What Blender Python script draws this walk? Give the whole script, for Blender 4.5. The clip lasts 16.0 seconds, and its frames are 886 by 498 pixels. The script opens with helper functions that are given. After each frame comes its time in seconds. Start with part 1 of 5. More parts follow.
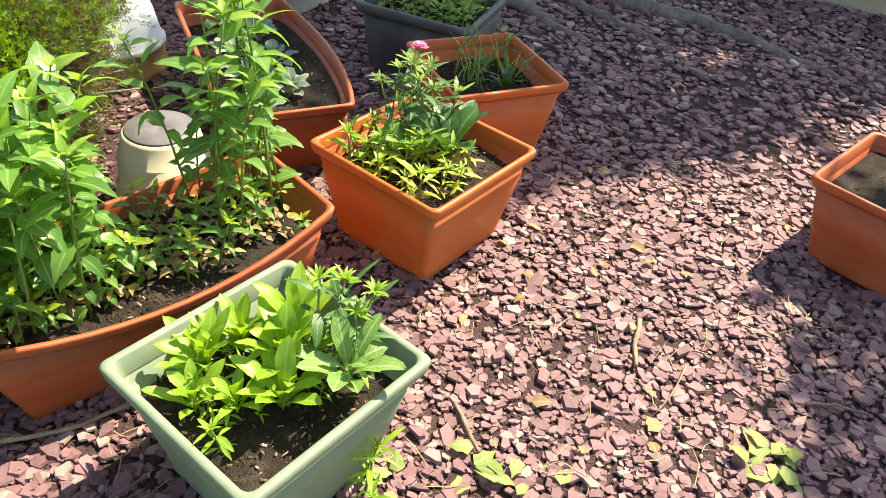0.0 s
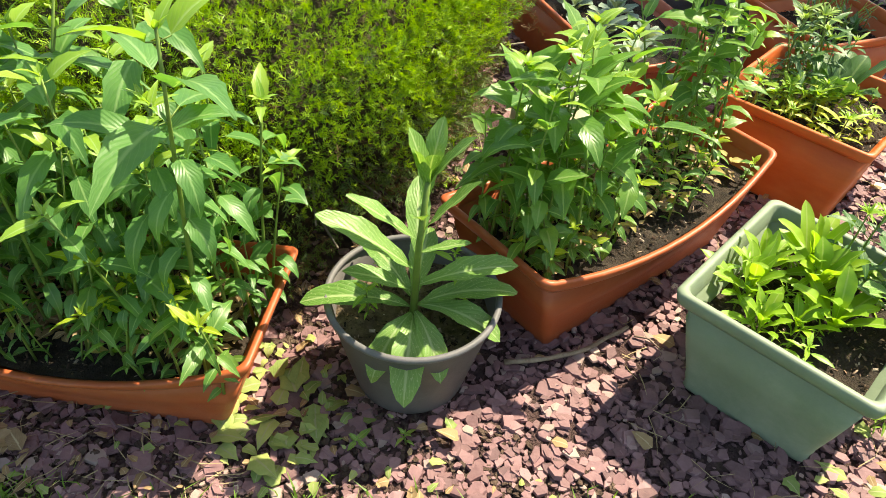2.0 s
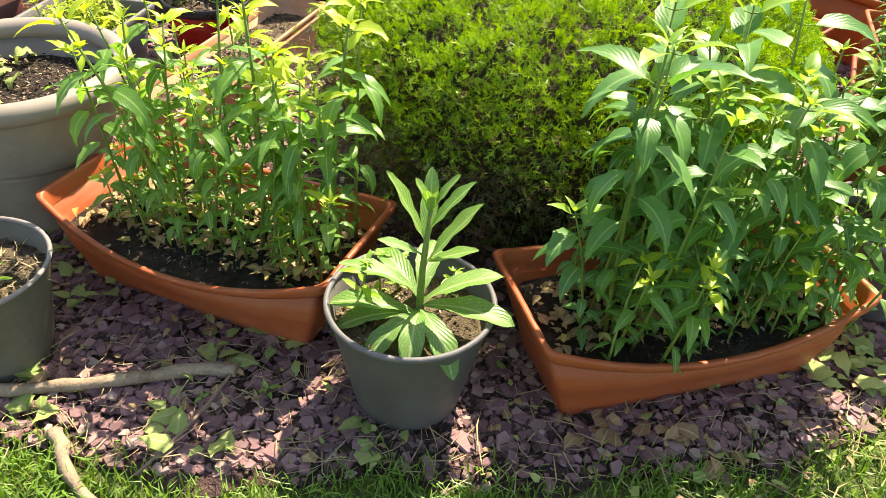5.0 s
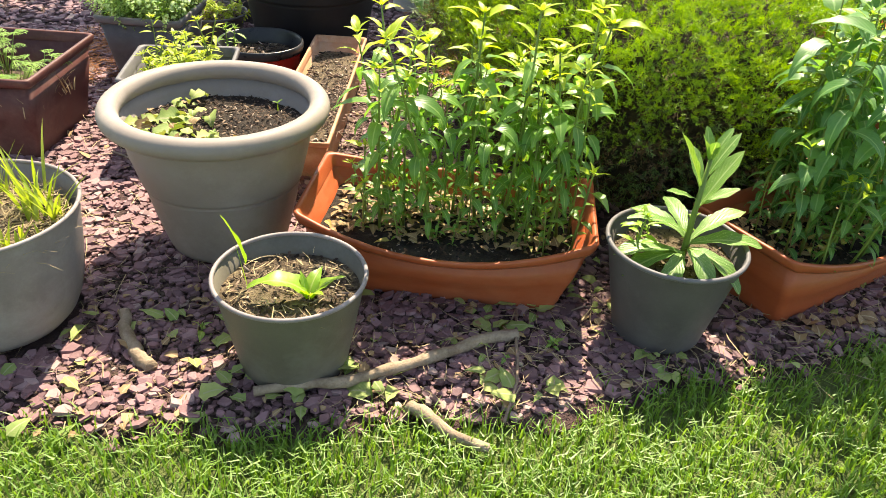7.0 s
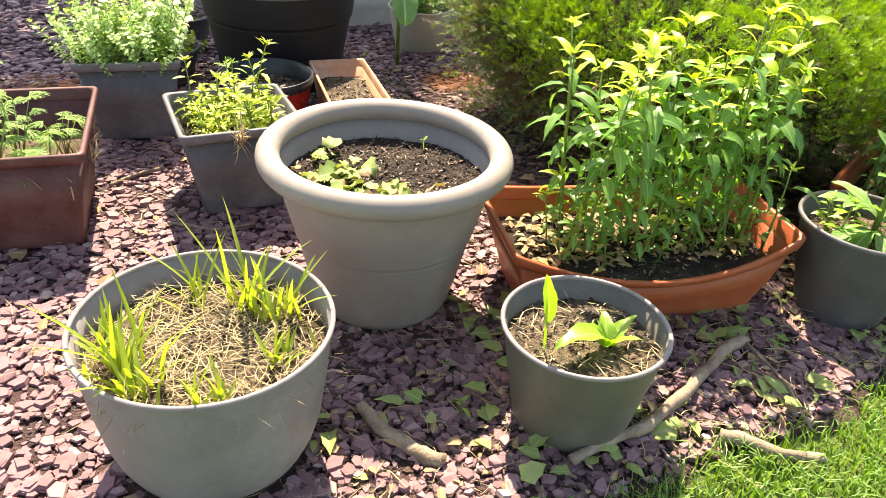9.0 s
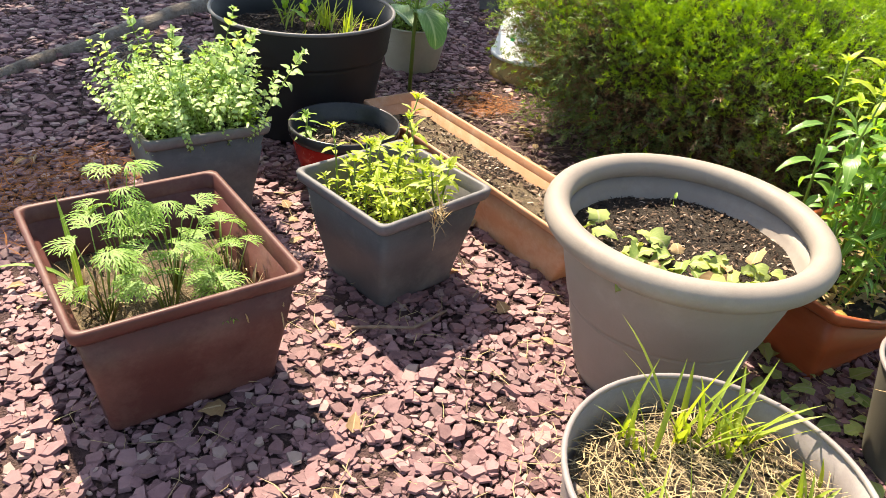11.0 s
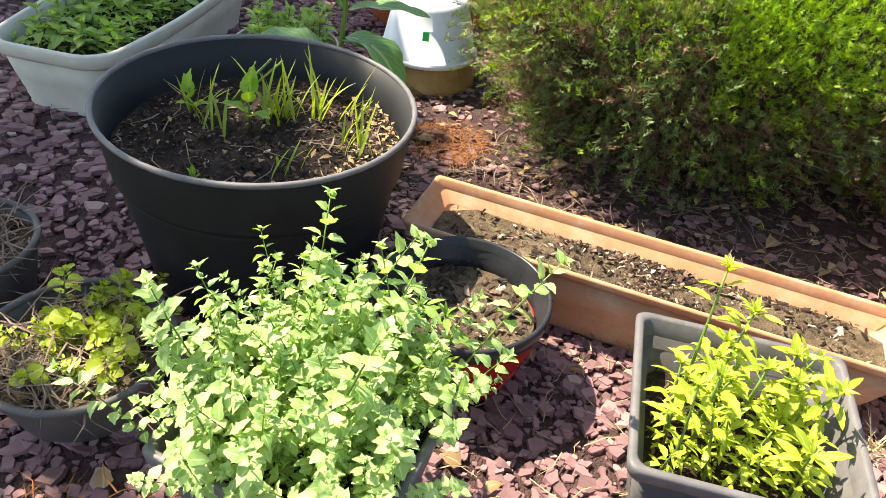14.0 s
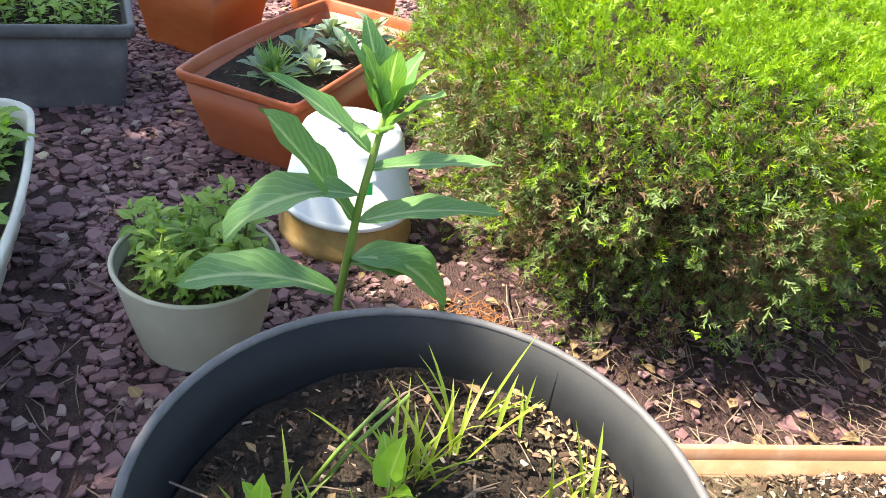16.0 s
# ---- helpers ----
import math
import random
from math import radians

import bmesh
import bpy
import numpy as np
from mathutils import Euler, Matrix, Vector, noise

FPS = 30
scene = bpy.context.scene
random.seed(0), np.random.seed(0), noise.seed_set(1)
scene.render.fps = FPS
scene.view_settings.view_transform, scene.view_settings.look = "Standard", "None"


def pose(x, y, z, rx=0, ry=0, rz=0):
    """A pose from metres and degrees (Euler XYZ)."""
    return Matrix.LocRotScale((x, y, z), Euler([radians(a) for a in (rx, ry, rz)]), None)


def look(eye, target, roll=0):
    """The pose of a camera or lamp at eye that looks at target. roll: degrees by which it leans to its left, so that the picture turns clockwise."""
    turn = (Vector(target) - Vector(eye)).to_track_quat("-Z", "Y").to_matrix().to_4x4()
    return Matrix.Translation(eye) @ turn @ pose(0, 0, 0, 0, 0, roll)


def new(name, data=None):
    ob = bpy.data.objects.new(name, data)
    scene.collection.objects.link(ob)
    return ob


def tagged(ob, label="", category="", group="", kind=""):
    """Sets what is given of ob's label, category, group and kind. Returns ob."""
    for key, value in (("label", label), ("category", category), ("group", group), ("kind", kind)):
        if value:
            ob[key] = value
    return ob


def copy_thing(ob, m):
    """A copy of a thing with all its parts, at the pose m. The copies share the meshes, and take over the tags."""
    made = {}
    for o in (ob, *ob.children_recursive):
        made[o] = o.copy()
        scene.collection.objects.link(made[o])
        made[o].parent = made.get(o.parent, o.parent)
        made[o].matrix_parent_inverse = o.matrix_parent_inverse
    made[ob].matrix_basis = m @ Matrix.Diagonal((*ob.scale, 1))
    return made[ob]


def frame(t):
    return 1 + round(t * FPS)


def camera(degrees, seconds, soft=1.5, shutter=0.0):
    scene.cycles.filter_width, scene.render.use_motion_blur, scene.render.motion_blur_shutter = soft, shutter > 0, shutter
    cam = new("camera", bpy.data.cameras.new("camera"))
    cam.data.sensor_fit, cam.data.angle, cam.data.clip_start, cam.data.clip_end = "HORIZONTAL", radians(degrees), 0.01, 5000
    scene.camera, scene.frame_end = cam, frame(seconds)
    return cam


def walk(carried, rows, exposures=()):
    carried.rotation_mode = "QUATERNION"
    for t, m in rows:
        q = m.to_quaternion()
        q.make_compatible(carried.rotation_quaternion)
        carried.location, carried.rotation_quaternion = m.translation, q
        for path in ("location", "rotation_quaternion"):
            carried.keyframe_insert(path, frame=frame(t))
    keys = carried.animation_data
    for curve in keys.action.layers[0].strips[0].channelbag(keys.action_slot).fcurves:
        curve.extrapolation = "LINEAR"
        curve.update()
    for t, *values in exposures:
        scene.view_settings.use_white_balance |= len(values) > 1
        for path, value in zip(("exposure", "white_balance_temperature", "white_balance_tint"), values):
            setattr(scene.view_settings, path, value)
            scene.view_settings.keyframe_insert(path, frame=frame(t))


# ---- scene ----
cam = camera(60.1, 16.0, soft=0.45)

PATH = [
    (0, (1.019, 1.339, 1.57), (0.464, 2.804, 0.327), 7.2),
    (0.2, (0.919, 1.291, 1.557), (0.277, 2.709, 0.301), 7.6),
    (0.5, (0.741, 1.215, 1.528), (0.047, 2.597, 0.259), 7.2),
    (1, (0.428, 1.084, 1.559), (-0.308, 2.407, 0.252), 8.4),
    (1.5, (0.231, 0.842, 1.545), (-0.455, 2.182, 0.229), 5.1),
    (2, (0.094, 0.692, 1.559), (-0.548, 2.031, 0.22), 4.2),
    (2.5, (-0.182, 0.587, 1.505), (-0.693, 2.001, 0.186), 4.2),
    (3, (-0.395, 0.414, 1.505), (-0.877, 1.826, 0.173), 6.0),
    (3.5, (-0.753, 0.174, 1.526), (-1.069, 1.646, 0.21), 6.9),
    (4, (-1.053, 0.047, 1.501), (-1.4, 1.521, 0.195), 5.3),
    (4.5, (-1.426, -0.04, 1.477), (-1.736, 1.481, 0.215), 1.6),
    (5, (-1.747, -0.134, 1.482), (-1.803, 1.463, 0.278), 4.0),
    (5.2, (-1.887, -0.213, 1.485), (-1.818, 1.395, 0.298), 5.9),
    (7.3, (-3.084, -0.454, 1.409), (-2.597, 1.169, 0.346), 4.7),
    (7.5, (-3.188, -0.391, 1.373), (-2.629, 1.217, 0.323), 5.1),
    (8, (-3.489, -0.151, 1.384), (-2.868, 1.437, 0.339), 1.6),
    (8.5, (-3.703, 0.009, 1.363), (-2.889, 1.508, 0.318), 3.3),
    (9, (-4.018, 0.165, 1.367), (-3.106, 1.603, 0.317), 4.2),
    (9.5, (-4.221, 0.462, 1.345), (-3.215, 1.837, 0.298), 5.0),
    (10, (-4.433, 0.739, 1.345), (-3.37, 2.051, 0.275), 6.1),
    (10.2, (-4.522, 0.837, 1.337), (-3.388, 2.098, 0.277), 6.5),
    (12.3, (-4.949, 2.16, 1.408), (-3.344, 2.719, 0.353), 5.6),
    (12.5, (-4.927, 2.288, 1.415), (-3.281, 2.716, 0.361), 5.8),
    (13, (-4.719, 2.607, 1.404), (-3.107, 2.896, 0.255), 5.6),
    (13.5, (-4.533, 2.865, 1.406), (-2.935, 3.131, 0.233), 6.0),
    (14, (-4.358, 3.215, 1.355), (-2.764, 3.327, 0.153), 7.2),
    (14.5, (-4.142, 3.48, 1.392), (-2.569, 3.276, 0.174), 10.3),
    (15, (-3.809, 3.724, 1.401), (-2.245, 3.418, 0.192), 8.1),
    (15.5, (-3.591, 3.892, 1.391), (-2.047, 3.513, 0.177), 10.0),
    (16, (-3.307, 4.106, 1.309), (-1.801, 3.426, 0.183), 9.5),
]
walk(cam, [(t, look(eye, target, roll)) for t, eye, target, roll in PATH], [(0.0, 1.38, 7900, 3), (2.0, 1.27, 8100, 1), (5.0, 1.5, 8100, 5), (7.5, 1.52, 8000, 7), (8.5, 1.9, 8000, 8), (10.0, 1.45, 8000, 8), (12.5, 1.5, 7900, 7), (14.0, 1.55, 7700, 6), (14.5, 1.55, 7600, 6), (15.0, 1.84, 7500, 8), (15.5, 1.94, 7300, 9), (16.0, 1.86, 7200, 5)])

# ---- world and sun ----
SUN_EL, SUN_AZ = 55.0, 22.0          # degrees; azimuth from +y towards +x
sky_world = bpy.data.worlds.new("sky")
scene.world = sky_world
sky_world.use_nodes = True
wn = sky_world.node_tree
sky = wn.nodes.new("ShaderNodeTexSky")
sky.sky_type = "NISHITA"
sky.sun_disc = False
sky.sun_elevation, sky.sun_rotation = radians(SUN_EL), radians(SUN_AZ)
wn.links.new(sky.outputs[0], wn.nodes["Background"].inputs[0])
wn.nodes["Background"].inputs[1].default_value = 0.125
sun = new("sun", bpy.data.lights.new("sun", "SUN"))
sun.data.energy, sun.data.angle, sun.data.color = 5.0, radians(0.6), (1.0, 0.95, 0.86)
sdir = Vector((math.sin(radians(SUN_AZ)) * math.cos(radians(SUN_EL)), math.cos(radians(SUN_AZ)) * math.cos(radians(SUN_EL)), math.sin(radians(SUN_EL))))
sun.matrix_world = look(sdir * 40, (0, 0, 0))
rng = random.Random(7)


# ---- materials ----
def nodes_of(name):
    m = bpy.data.materials.new(name)
    m.use_nodes = True
    return m, m.node_tree, m.node_tree.nodes["Principled BSDF"]


def ramp(nt, fac, stops):
    r = nt.nodes.new("ShaderNodeValToRGB")
    while len(r.color_ramp.elements) < len(stops):
        r.color_ramp.elements.new(0.5)
    for e, (p, c) in zip(r.color_ramp.elements, stops):
        e.position, e.color = p, (*c, 1)
    nt.links.new(fac, r.inputs[0])
    return r.outputs[0]


def noise_tex(nt, scale, detail=4.0, rough=0.6, stretch=None):
    n = nt.nodes.new("ShaderNodeTexNoise")
    n.inputs["Scale"].default_value, n.inputs["Detail"].default_value, n.inputs["Roughness"].default_value = scale, detail, rough
    co = nt.nodes.new("ShaderNodeTexCoord").outputs["Object"]
    if stretch:
        mp = nt.nodes.new("ShaderNodeMapping")
        mp.inputs["Scale"].default_value = stretch
        nt.links.new(co, mp.inputs[0])
        co = mp.outputs[0]
    nt.links.new(co, n.inputs["Vector"])
    return n.outputs["Fac"]


def mixed(nt, fac, a, b, mode="MIX"):
    m = nt.nodes.new("ShaderNodeMix")
    m.data_type, m.blend_type = "RGBA", mode
    if isinstance(fac, (int, float)):
        m.inputs[0].default_value = fac
    else:
        nt.links.new(fac, m.inputs[0])
    for k, v in ((6, a), (7, b)):
        if isinstance(v, tuple):
            m.inputs[k].default_value = (*v, 1)
        else:
            nt.links.new(v, m.inputs[k])
    return m.outputs[2]


def bump(nt, bsdf, height, strength, dist=0.01):
    b = nt.nodes.new("ShaderNodeBump")
    b.inputs["Strength"].default_value, b.inputs["Distance"].default_value = strength, dist
    nt.links.new(height, b.inputs["Height"])
    nt.links.new(b.outputs[0], bsdf.inputs["Normal"])


def surface(name, dark, light, scale=30, rough=0.6, fine=300, bumps=0.2, dist=0.003, dust=None, dust_amount=0.35, stretch=None, metal=0.0):
    """Grain and larger blotches between two colours, with a dusty veil."""
    m, nt, b = nodes_of(name)
    big, small = noise_tex(nt, scale, 5, 0.65, stretch), noise_tex(nt, fine, 3, 0.6, stretch)
    c = ramp(nt, big, [(0.32, dark), (0.68, light)])
    c = mixed(nt, 0.25, c, ramp(nt, small, [(0.3, dark), (0.7, light)]))
    if dust:
        c = mixed(nt, ramp(nt, noise_tex(nt, scale * 0.37, 6, 0.75), [(0.48, (0, 0, 0)), (0.78, (dust_amount,) * 3)]), c, dust)
    nt.links.new(c, b.inputs["Base Color"])
    b.inputs["Metallic"].default_value = metal
    b.inputs["Specular IOR Level"].default_value = 0.32
    nt.links.new(ramp(nt, big, [(0.2, (max(rough - 0.12, 0.05),) * 3), (0.8, (min(rough + 0.12, 1),) * 3)]), b.inputs["Roughness"])
    bump(nt, b, small, bumps, dist)
    return m


def leafy(name, dark, light, vein=None, glow=0.4, rough=0.5, side_veins=True, spots=None, veining=0.2):
    """A leaf: hue varies from leaf to leaf, light midrib along the leaf's length, light passing through."""
    m, nt, b = nodes_of(name)
    isl = nt.nodes.new("ShaderNodeNewGeometry").outputs["Random Per Island"]
    mix_in = nt.nodes.new("ShaderNodeMath")
    mix_in.operation = "ADD"
    nt.links.new(isl, mix_in.inputs[0])
    nt.links.new(nt.nodes.new("ShaderNodeObjectInfo").outputs["Random"], mix_in.inputs[1])
    fr = nt.nodes.new("ShaderNodeMath")
    fr.operation = "FRACT"
    nt.links.new(mix_in.outputs[0], fr.inputs[0])
    c = ramp(nt, fr.outputs[0], [(0.0, dark), (1.0, light)])
    c = mixed(nt, 0.35, c, ramp(nt, noise_tex(nt, 60, 3), [(0.3, dark), (0.75, light)]))
    if spots:
        c = mixed(nt, ramp(nt, noise_tex(nt, 190, 2, 0.5), [(0.62, (0, 0, 0)), (0.68, (0.85,) * 3)]), c, spots)
    if vein:
        uv = nt.nodes.new("ShaderNodeSeparateXYZ")
        nt.links.new(nt.nodes.new("ShaderNodeTexCoord").outputs["UV"], uv.inputs[0])

        def calc(op, x, y=None):
            k = nt.nodes.new("ShaderNodeMath")
            k.operation = op
            for i, v in enumerate((x, y)):
                if isinstance(v, (int, float)):
                    k.inputs[i].default_value = v
                elif v is not None:
                    nt.links.new(v, k.inputs[i])
            return k.outputs[0]
        off = calc("ABSOLUTE", calc("SUBTRACT", uv.outputs[0], 0.5))
        line = ramp(nt, off, [(0.02, (1, 1, 1)), (0.07, (0, 0, 0))])
        c = mixed(nt, line, c, vein)
        if side_veins:
            wave = calc("FRACT", calc("SUBTRACT", calc("MULTIPLY", uv.outputs[1], 9.0), calc("MULTIPLY", off, 7.0)))
            ridge = ramp(nt, wave, [(0.0, (veining,) * 3), (0.12, (0, 0, 0)), (0.9, (0, 0, 0)), (1.0, (veining,) * 3)])
            c = mixed(nt, ridge, c, vein)
            bump(nt, b, calc("ABSOLUTE", calc("SUBTRACT", wave, 0.5)), veining * 0.8, 0.004)
    nt.links.new(c, b.inputs["Base Color"])
    b.inputs["Roughness"].default_value = rough
    tr = nt.nodes.new("ShaderNodeBsdfTranslucent")
    nt.links.new(mixed(nt, 1.0, c, (1.5, 1.45, 0.6), "MULTIPLY"), tr.inputs["Color"])
    mx = nt.nodes.new("ShaderNodeMixShader")
    mx.inputs[0].default_value = glow
    nt.links.new(b.outputs[0], mx.inputs[1])
    nt.links.new(tr.outputs[0], mx.inputs[2])
    nt.links.new(mx.outputs[0], nt.nodes["Material Output"].inputs["Surface"])
    return m


def crumb_material(name="bark_crumb", stops=(0.4, 0.66, 0.86)):
    """Bark crumbs: most are dark and damp, some brown, a few bleached pale."""
    m, nt, b = nodes_of(name)
    isl = nt.nodes.new("ShaderNodeNewGeometry").outputs["Random Per Island"]
    c = ramp(nt, isl, [(0.0, (0.012, 0.008, 0.006)), (stops[0], (0.04, 0.024, 0.016)), (stops[1], (0.09, 0.052, 0.036)), (stops[2], (0.23, 0.15, 0.105)), (1.0, (0.5, 0.40, 0.33))])
    n = noise_tex(nt, 170, 3)
    c = mixed(nt, ramp(nt, n, [(0.45, (0, 0, 0)), (0.75, (0.6, 0.6, 0.6))]), c, (0.03, 0.02, 0.014))
    nt.links.new(c, b.inputs["Base Color"])
    b.inputs["Roughness"].default_value = 0.85
    b.inputs["Specular IOR Level"].default_value = 0.3
    bump(nt, b, n, 0.6, 0.002)
    return m


M = {
    "tubcrumb": crumb_material("tub_crumb", (0.55, 0.8, 0.95)),
    "terracotta": surface("terracotta_plastic", (0.32, 0.066, 0.024), (0.41, 0.098, 0.036), 9, 0.42, 260, 0.12, 0.002, (0.5, 0.25, 0.15), 0.25, (1, 1, 3)),
    "orange": surface("orange_plastic", (0.46, 0.092, 0.022), (0.55, 0.13, 0.032), 9, 0.4, 260, 0.1, 0.002, (0.58, 0.26, 0.13), 0.22, (1, 1, 3)),
    "tan": surface("tan_plastic", (0.42, 0.195, 0.10), (0.53, 0.275, 0.155), 12, 0.6, 260, 0.15, 0.002, (0.66, 0.52, 0.40), 0.65),
    "green": surface("sage_plastic", (0.165, 0.205, 0.14), (0.22, 0.265, 0.19), 8, 0.5, 240, 0.1, 0.002, (0.42, 0.43, 0.36), 0.35),
    "brown": surface("brown_plastic", (0.07, 0.022, 0.019), (0.11, 0.036, 0.031), 9, 0.5, 260, 0.12, 0.002, (0.32, 0.2, 0.16), 0.35),
    "slate": surface("slate_plastic", (0.068, 0.062, 0.066), (0.11, 0.102, 0.106), 9, 0.5, 260, 0.12, 0.002, (0.33, 0.31, 0.29), 0.4),
    "charcoal": surface("charcoal_plastic", (0.008, 0.008, 0.010), (0.017, 0.017, 0.020), 8, 0.6, 260, 0.12, 0.002, (0.10, 0.095, 0.095), 0.08),
    "rimgrey": surface("worn_grey_rim", (0.095, 0.088, 0.093), (0.165, 0.153, 0.16), 20, 0.55, 260, 0.12, 0.002),
    "black": surface("black_plastic", (0.015, 0.015, 0.018), (0.035, 0.035, 0.04), 9, 0.32, 260, 0.1, 0.002, (0.12, 0.11, 0.1), 0.3),
    "red": surface("red_plastic", (0.30, 0.012, 0.010), (0.42, 0.025, 0.018), 7, 0.25, 200, 0.06, 0.002, (0.3, 0.1, 0.07), 0.25),
    "taupe": surface("taupe_plastic", (0.22, 0.182, 0.160), (0.275, 0.232, 0.207), 7, 0.6, 300, 0.2, 0.002, (0.5, 0.46, 0.41), 0.35),
    "greypot": surface("grey_plastic", (0.19, 0.160, 0.160), (0.265, 0.228, 0.226), 8, 0.55, 280, 0.15, 0.002, (0.45, 0.43, 0.41), 0.5),
    "olivegrey": surface("olive_grey_pot", (0.10, 0.088, 0.068), (0.145, 0.128, 0.10), 8, 0.5, 280, 0.15, 0.002, (0.3, 0.29, 0.26), 0.4),
    "oldgrey": surface("old_nursery_pot", (0.07, 0.062, 0.062), (0.11, 0.098, 0.098), 8, 0.55, 280, 0.15, 0.002, (0.24, 0.22, 0.21), 0.35),
    "putty": surface("putty_plastic", (0.38, 0.34, 0.26), (0.48, 0.435, 0.34), 8, 0.6, 280, 0.15, 0.002, (0.3, 0.27, 0.22), 0.4),
    "white": surface("white_plastic", (0.66, 0.68, 0.70), (0.78, 0.79, 0.80), 8, 0.45, 280, 0.08, 0.002, (0.55, 0.53, 0.48), 0.3),
    "trough": surface("weathered_white_plastic", (0.52, 0.49, 0.42), (0.66, 0.63, 0.56), 8, 0.55, 280, 0.12, 0.002, (0.36, 0.33, 0.28), 0.45),
    "ochre": surface("ochre_stained_plastic", (0.30, 0.17, 0.045), (0.48, 0.31, 0.12), 14, 0.6, 280, 0.2, 0.002, (0.14, 0.08, 0.03), 0.7),
    "cream": surface("cream_plastic", (0.62, 0.54, 0.36), (0.74, 0.67, 0.49), 10, 0.6, 280, 0.12, 0.002, (0.45, 0.36, 0.22), 0.4),
    "sticker": surface("green_sticker", (0.02, 0.5, 0.10), (0.03, 0.6, 0.14), 20, 0.4, 200, 0.02),
    "soil": surface("potting_soil", (0.010, 0.007, 0.005), (0.05, 0.034, 0.025), 45, 0.95, 240, 1.0, 0.012, (0.16, 0.12, 0.09), 0.5),
    "drysoil": surface("dry_straw_soil", (0.035, 0.024, 0.016), (0.19, 0.135, 0.085), 40, 0.95, 220, 1.0, 0.012, (0.42, 0.33, 0.2), 0.6),
    "chip": crumb_material(),
    "straw": surface("dry_straw", (0.24, 0.165, 0.085), (0.47, 0.37, 0.22), 40, 0.85, 220, 0.3, 0.002),
    "rust": surface("rust_coloured_needles", (0.18, 0.06, 0.02), (0.38, 0.15, 0.05), 40, 0.9, 220, 0.3, 0.002),
    "bark": surface("bark", (0.10, 0.075, 0.06), (0.27, 0.22, 0.18), 18, 0.95, 90, 1.0, 0.012, (0.36, 0.34, 0.3), 0.5, (1, 1, 0.25)),
    "stick": surface("bleached_stick", (0.15, 0.095, 0.06), (0.42, 0.33, 0.24), 14, 0.9, 130, 0.8, 0.004, (0.12, 0.08, 0.05), 0.6),
    "twig": surface("brown_twig", (0.14, 0.09, 0.065), (0.30, 0.22, 0.17), 30, 0.9, 200, 0.5, 0.003),
    "wall": surface("tan_wall", (0.36, 0.29, 0.21), (0.46, 0.38, 0.29), 4, 0.9, 60, 0.4, 0.004),
    "stem": leafy("stem_green", (0.10, 0.17, 0.03), (0.22, 0.31, 0.06), None, 0.15, 0.5),
    "hyssop": leafy("hyssop_leaf", (0.085, 0.215, 0.045), (0.20, 0.375, 0.075), (0.29, 0.44, 0.15), 0.5, 0.34),
    # Darker hyssop copy: the dimmer light on one trough is put into its colour.
    "hyssop_dimmed": leafy("dimmed_hyssop_leaf", (0.065, 0.185, 0.048), (0.145, 0.31, 0.075), (0.24, 0.39, 0.15), 0.42, 0.38),
    "young": leafy("young_leaf", (0.30, 0.43, 0.03), (0.47, 0.56, 0.055), (0.50, 0.58, 0.16), 0.5, 0.38),
    "hyssop_tip": leafy("hyssop_tip_leaf", (0.18, 0.34, 0.045), (0.33, 0.46, 0.07), (0.32, 0.46, 0.16), 0.42, 0.36),
    "yellowing": leafy("yellowing_leaf", (0.36, 0.30, 0.06), (0.46, 0.36, 0.12), (0.5, 0.42, 0.2), 0.35, 0.6),
    "mullein": leafy("crinkled_leaf", (0.11, 0.24, 0.05), (0.22, 0.37, 0.09), (0.38, 0.49, 0.22), 0.34, 0.42, True, (0.34, 0.44, 0.19), 0.45),
    "tallleaf": leafy("tall_plant_leaf", (0.09, 0.22, 0.06), (0.17, 0.32, 0.10), (0.36, 0.48, 0.24), 0.35, 0.4, veining=0.4),
    "bright": leafy("bright_leaf", (0.17, 0.33, 0.03), (0.32, 0.48, 0.05), (0.36, 0.48, 0.12), 0.4, 0.42, False),
    "lime": leafy("lime_leaf", (0.30, 0.40, 0.03), (0.44, 0.50, 0.06), (0.5, 0.55, 0.15), 0.42, 0.5, False),
    "catmint": leafy("catmint_leaf", (0.20, 0.36, 0.09), (0.50, 0.61, 0.29), (0.50, 0.62, 0.38), 0.35, 0.5),
    "mint": leafy("mint_leaf", (0.16, 0.29, 0.05), (0.31, 0.43, 0.10), (0.34, 0.42, 0.16), 0.35, 0.55),
    "deep": leafy("deep_green_leaf", (0.04, 0.11, 0.03), (0.08, 0.18, 0.045), (0.16, 0.26, 0.09), 0.3, 0.42),
    "fern": leafy("cut_leaf", (0.12, 0.25, 0.035), (0.27, 0.42, 0.08), None, 0.38, 0.55),
    "grey_leaf": leafy("grey_green_leaf", (0.16, 0.24, 0.17), (0.26, 0.34, 0.25), (0.36, 0.42, 0.33), 0.25, 0.6),
    "blade": leafy("grass_blade", (0.09, 0.20, 0.03), (0.24, 0.37, 0.07), None, 0.45, 0.45),
    "potgrass": leafy("pot_grass_blade", (0.19, 0.28, 0.03), (0.36, 0.42, 0.07), None, 0.4, 0.5),
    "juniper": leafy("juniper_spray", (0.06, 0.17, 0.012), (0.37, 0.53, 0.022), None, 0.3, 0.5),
    # Older, duller flank sprays; the flanks' shade is put into this colour too.
    "juniper_old_shaded": leafy("shaded_juniper_spray", (0.05, 0.10, 0.025), (0.20, 0.27, 0.08), None, 0.25, 0.6),
    "juniper_dead": leafy("dead_juniper_spray", (0.07, 0.04, 0.02), (0.25, 0.15, 0.08), None, 0.12, 0.8),
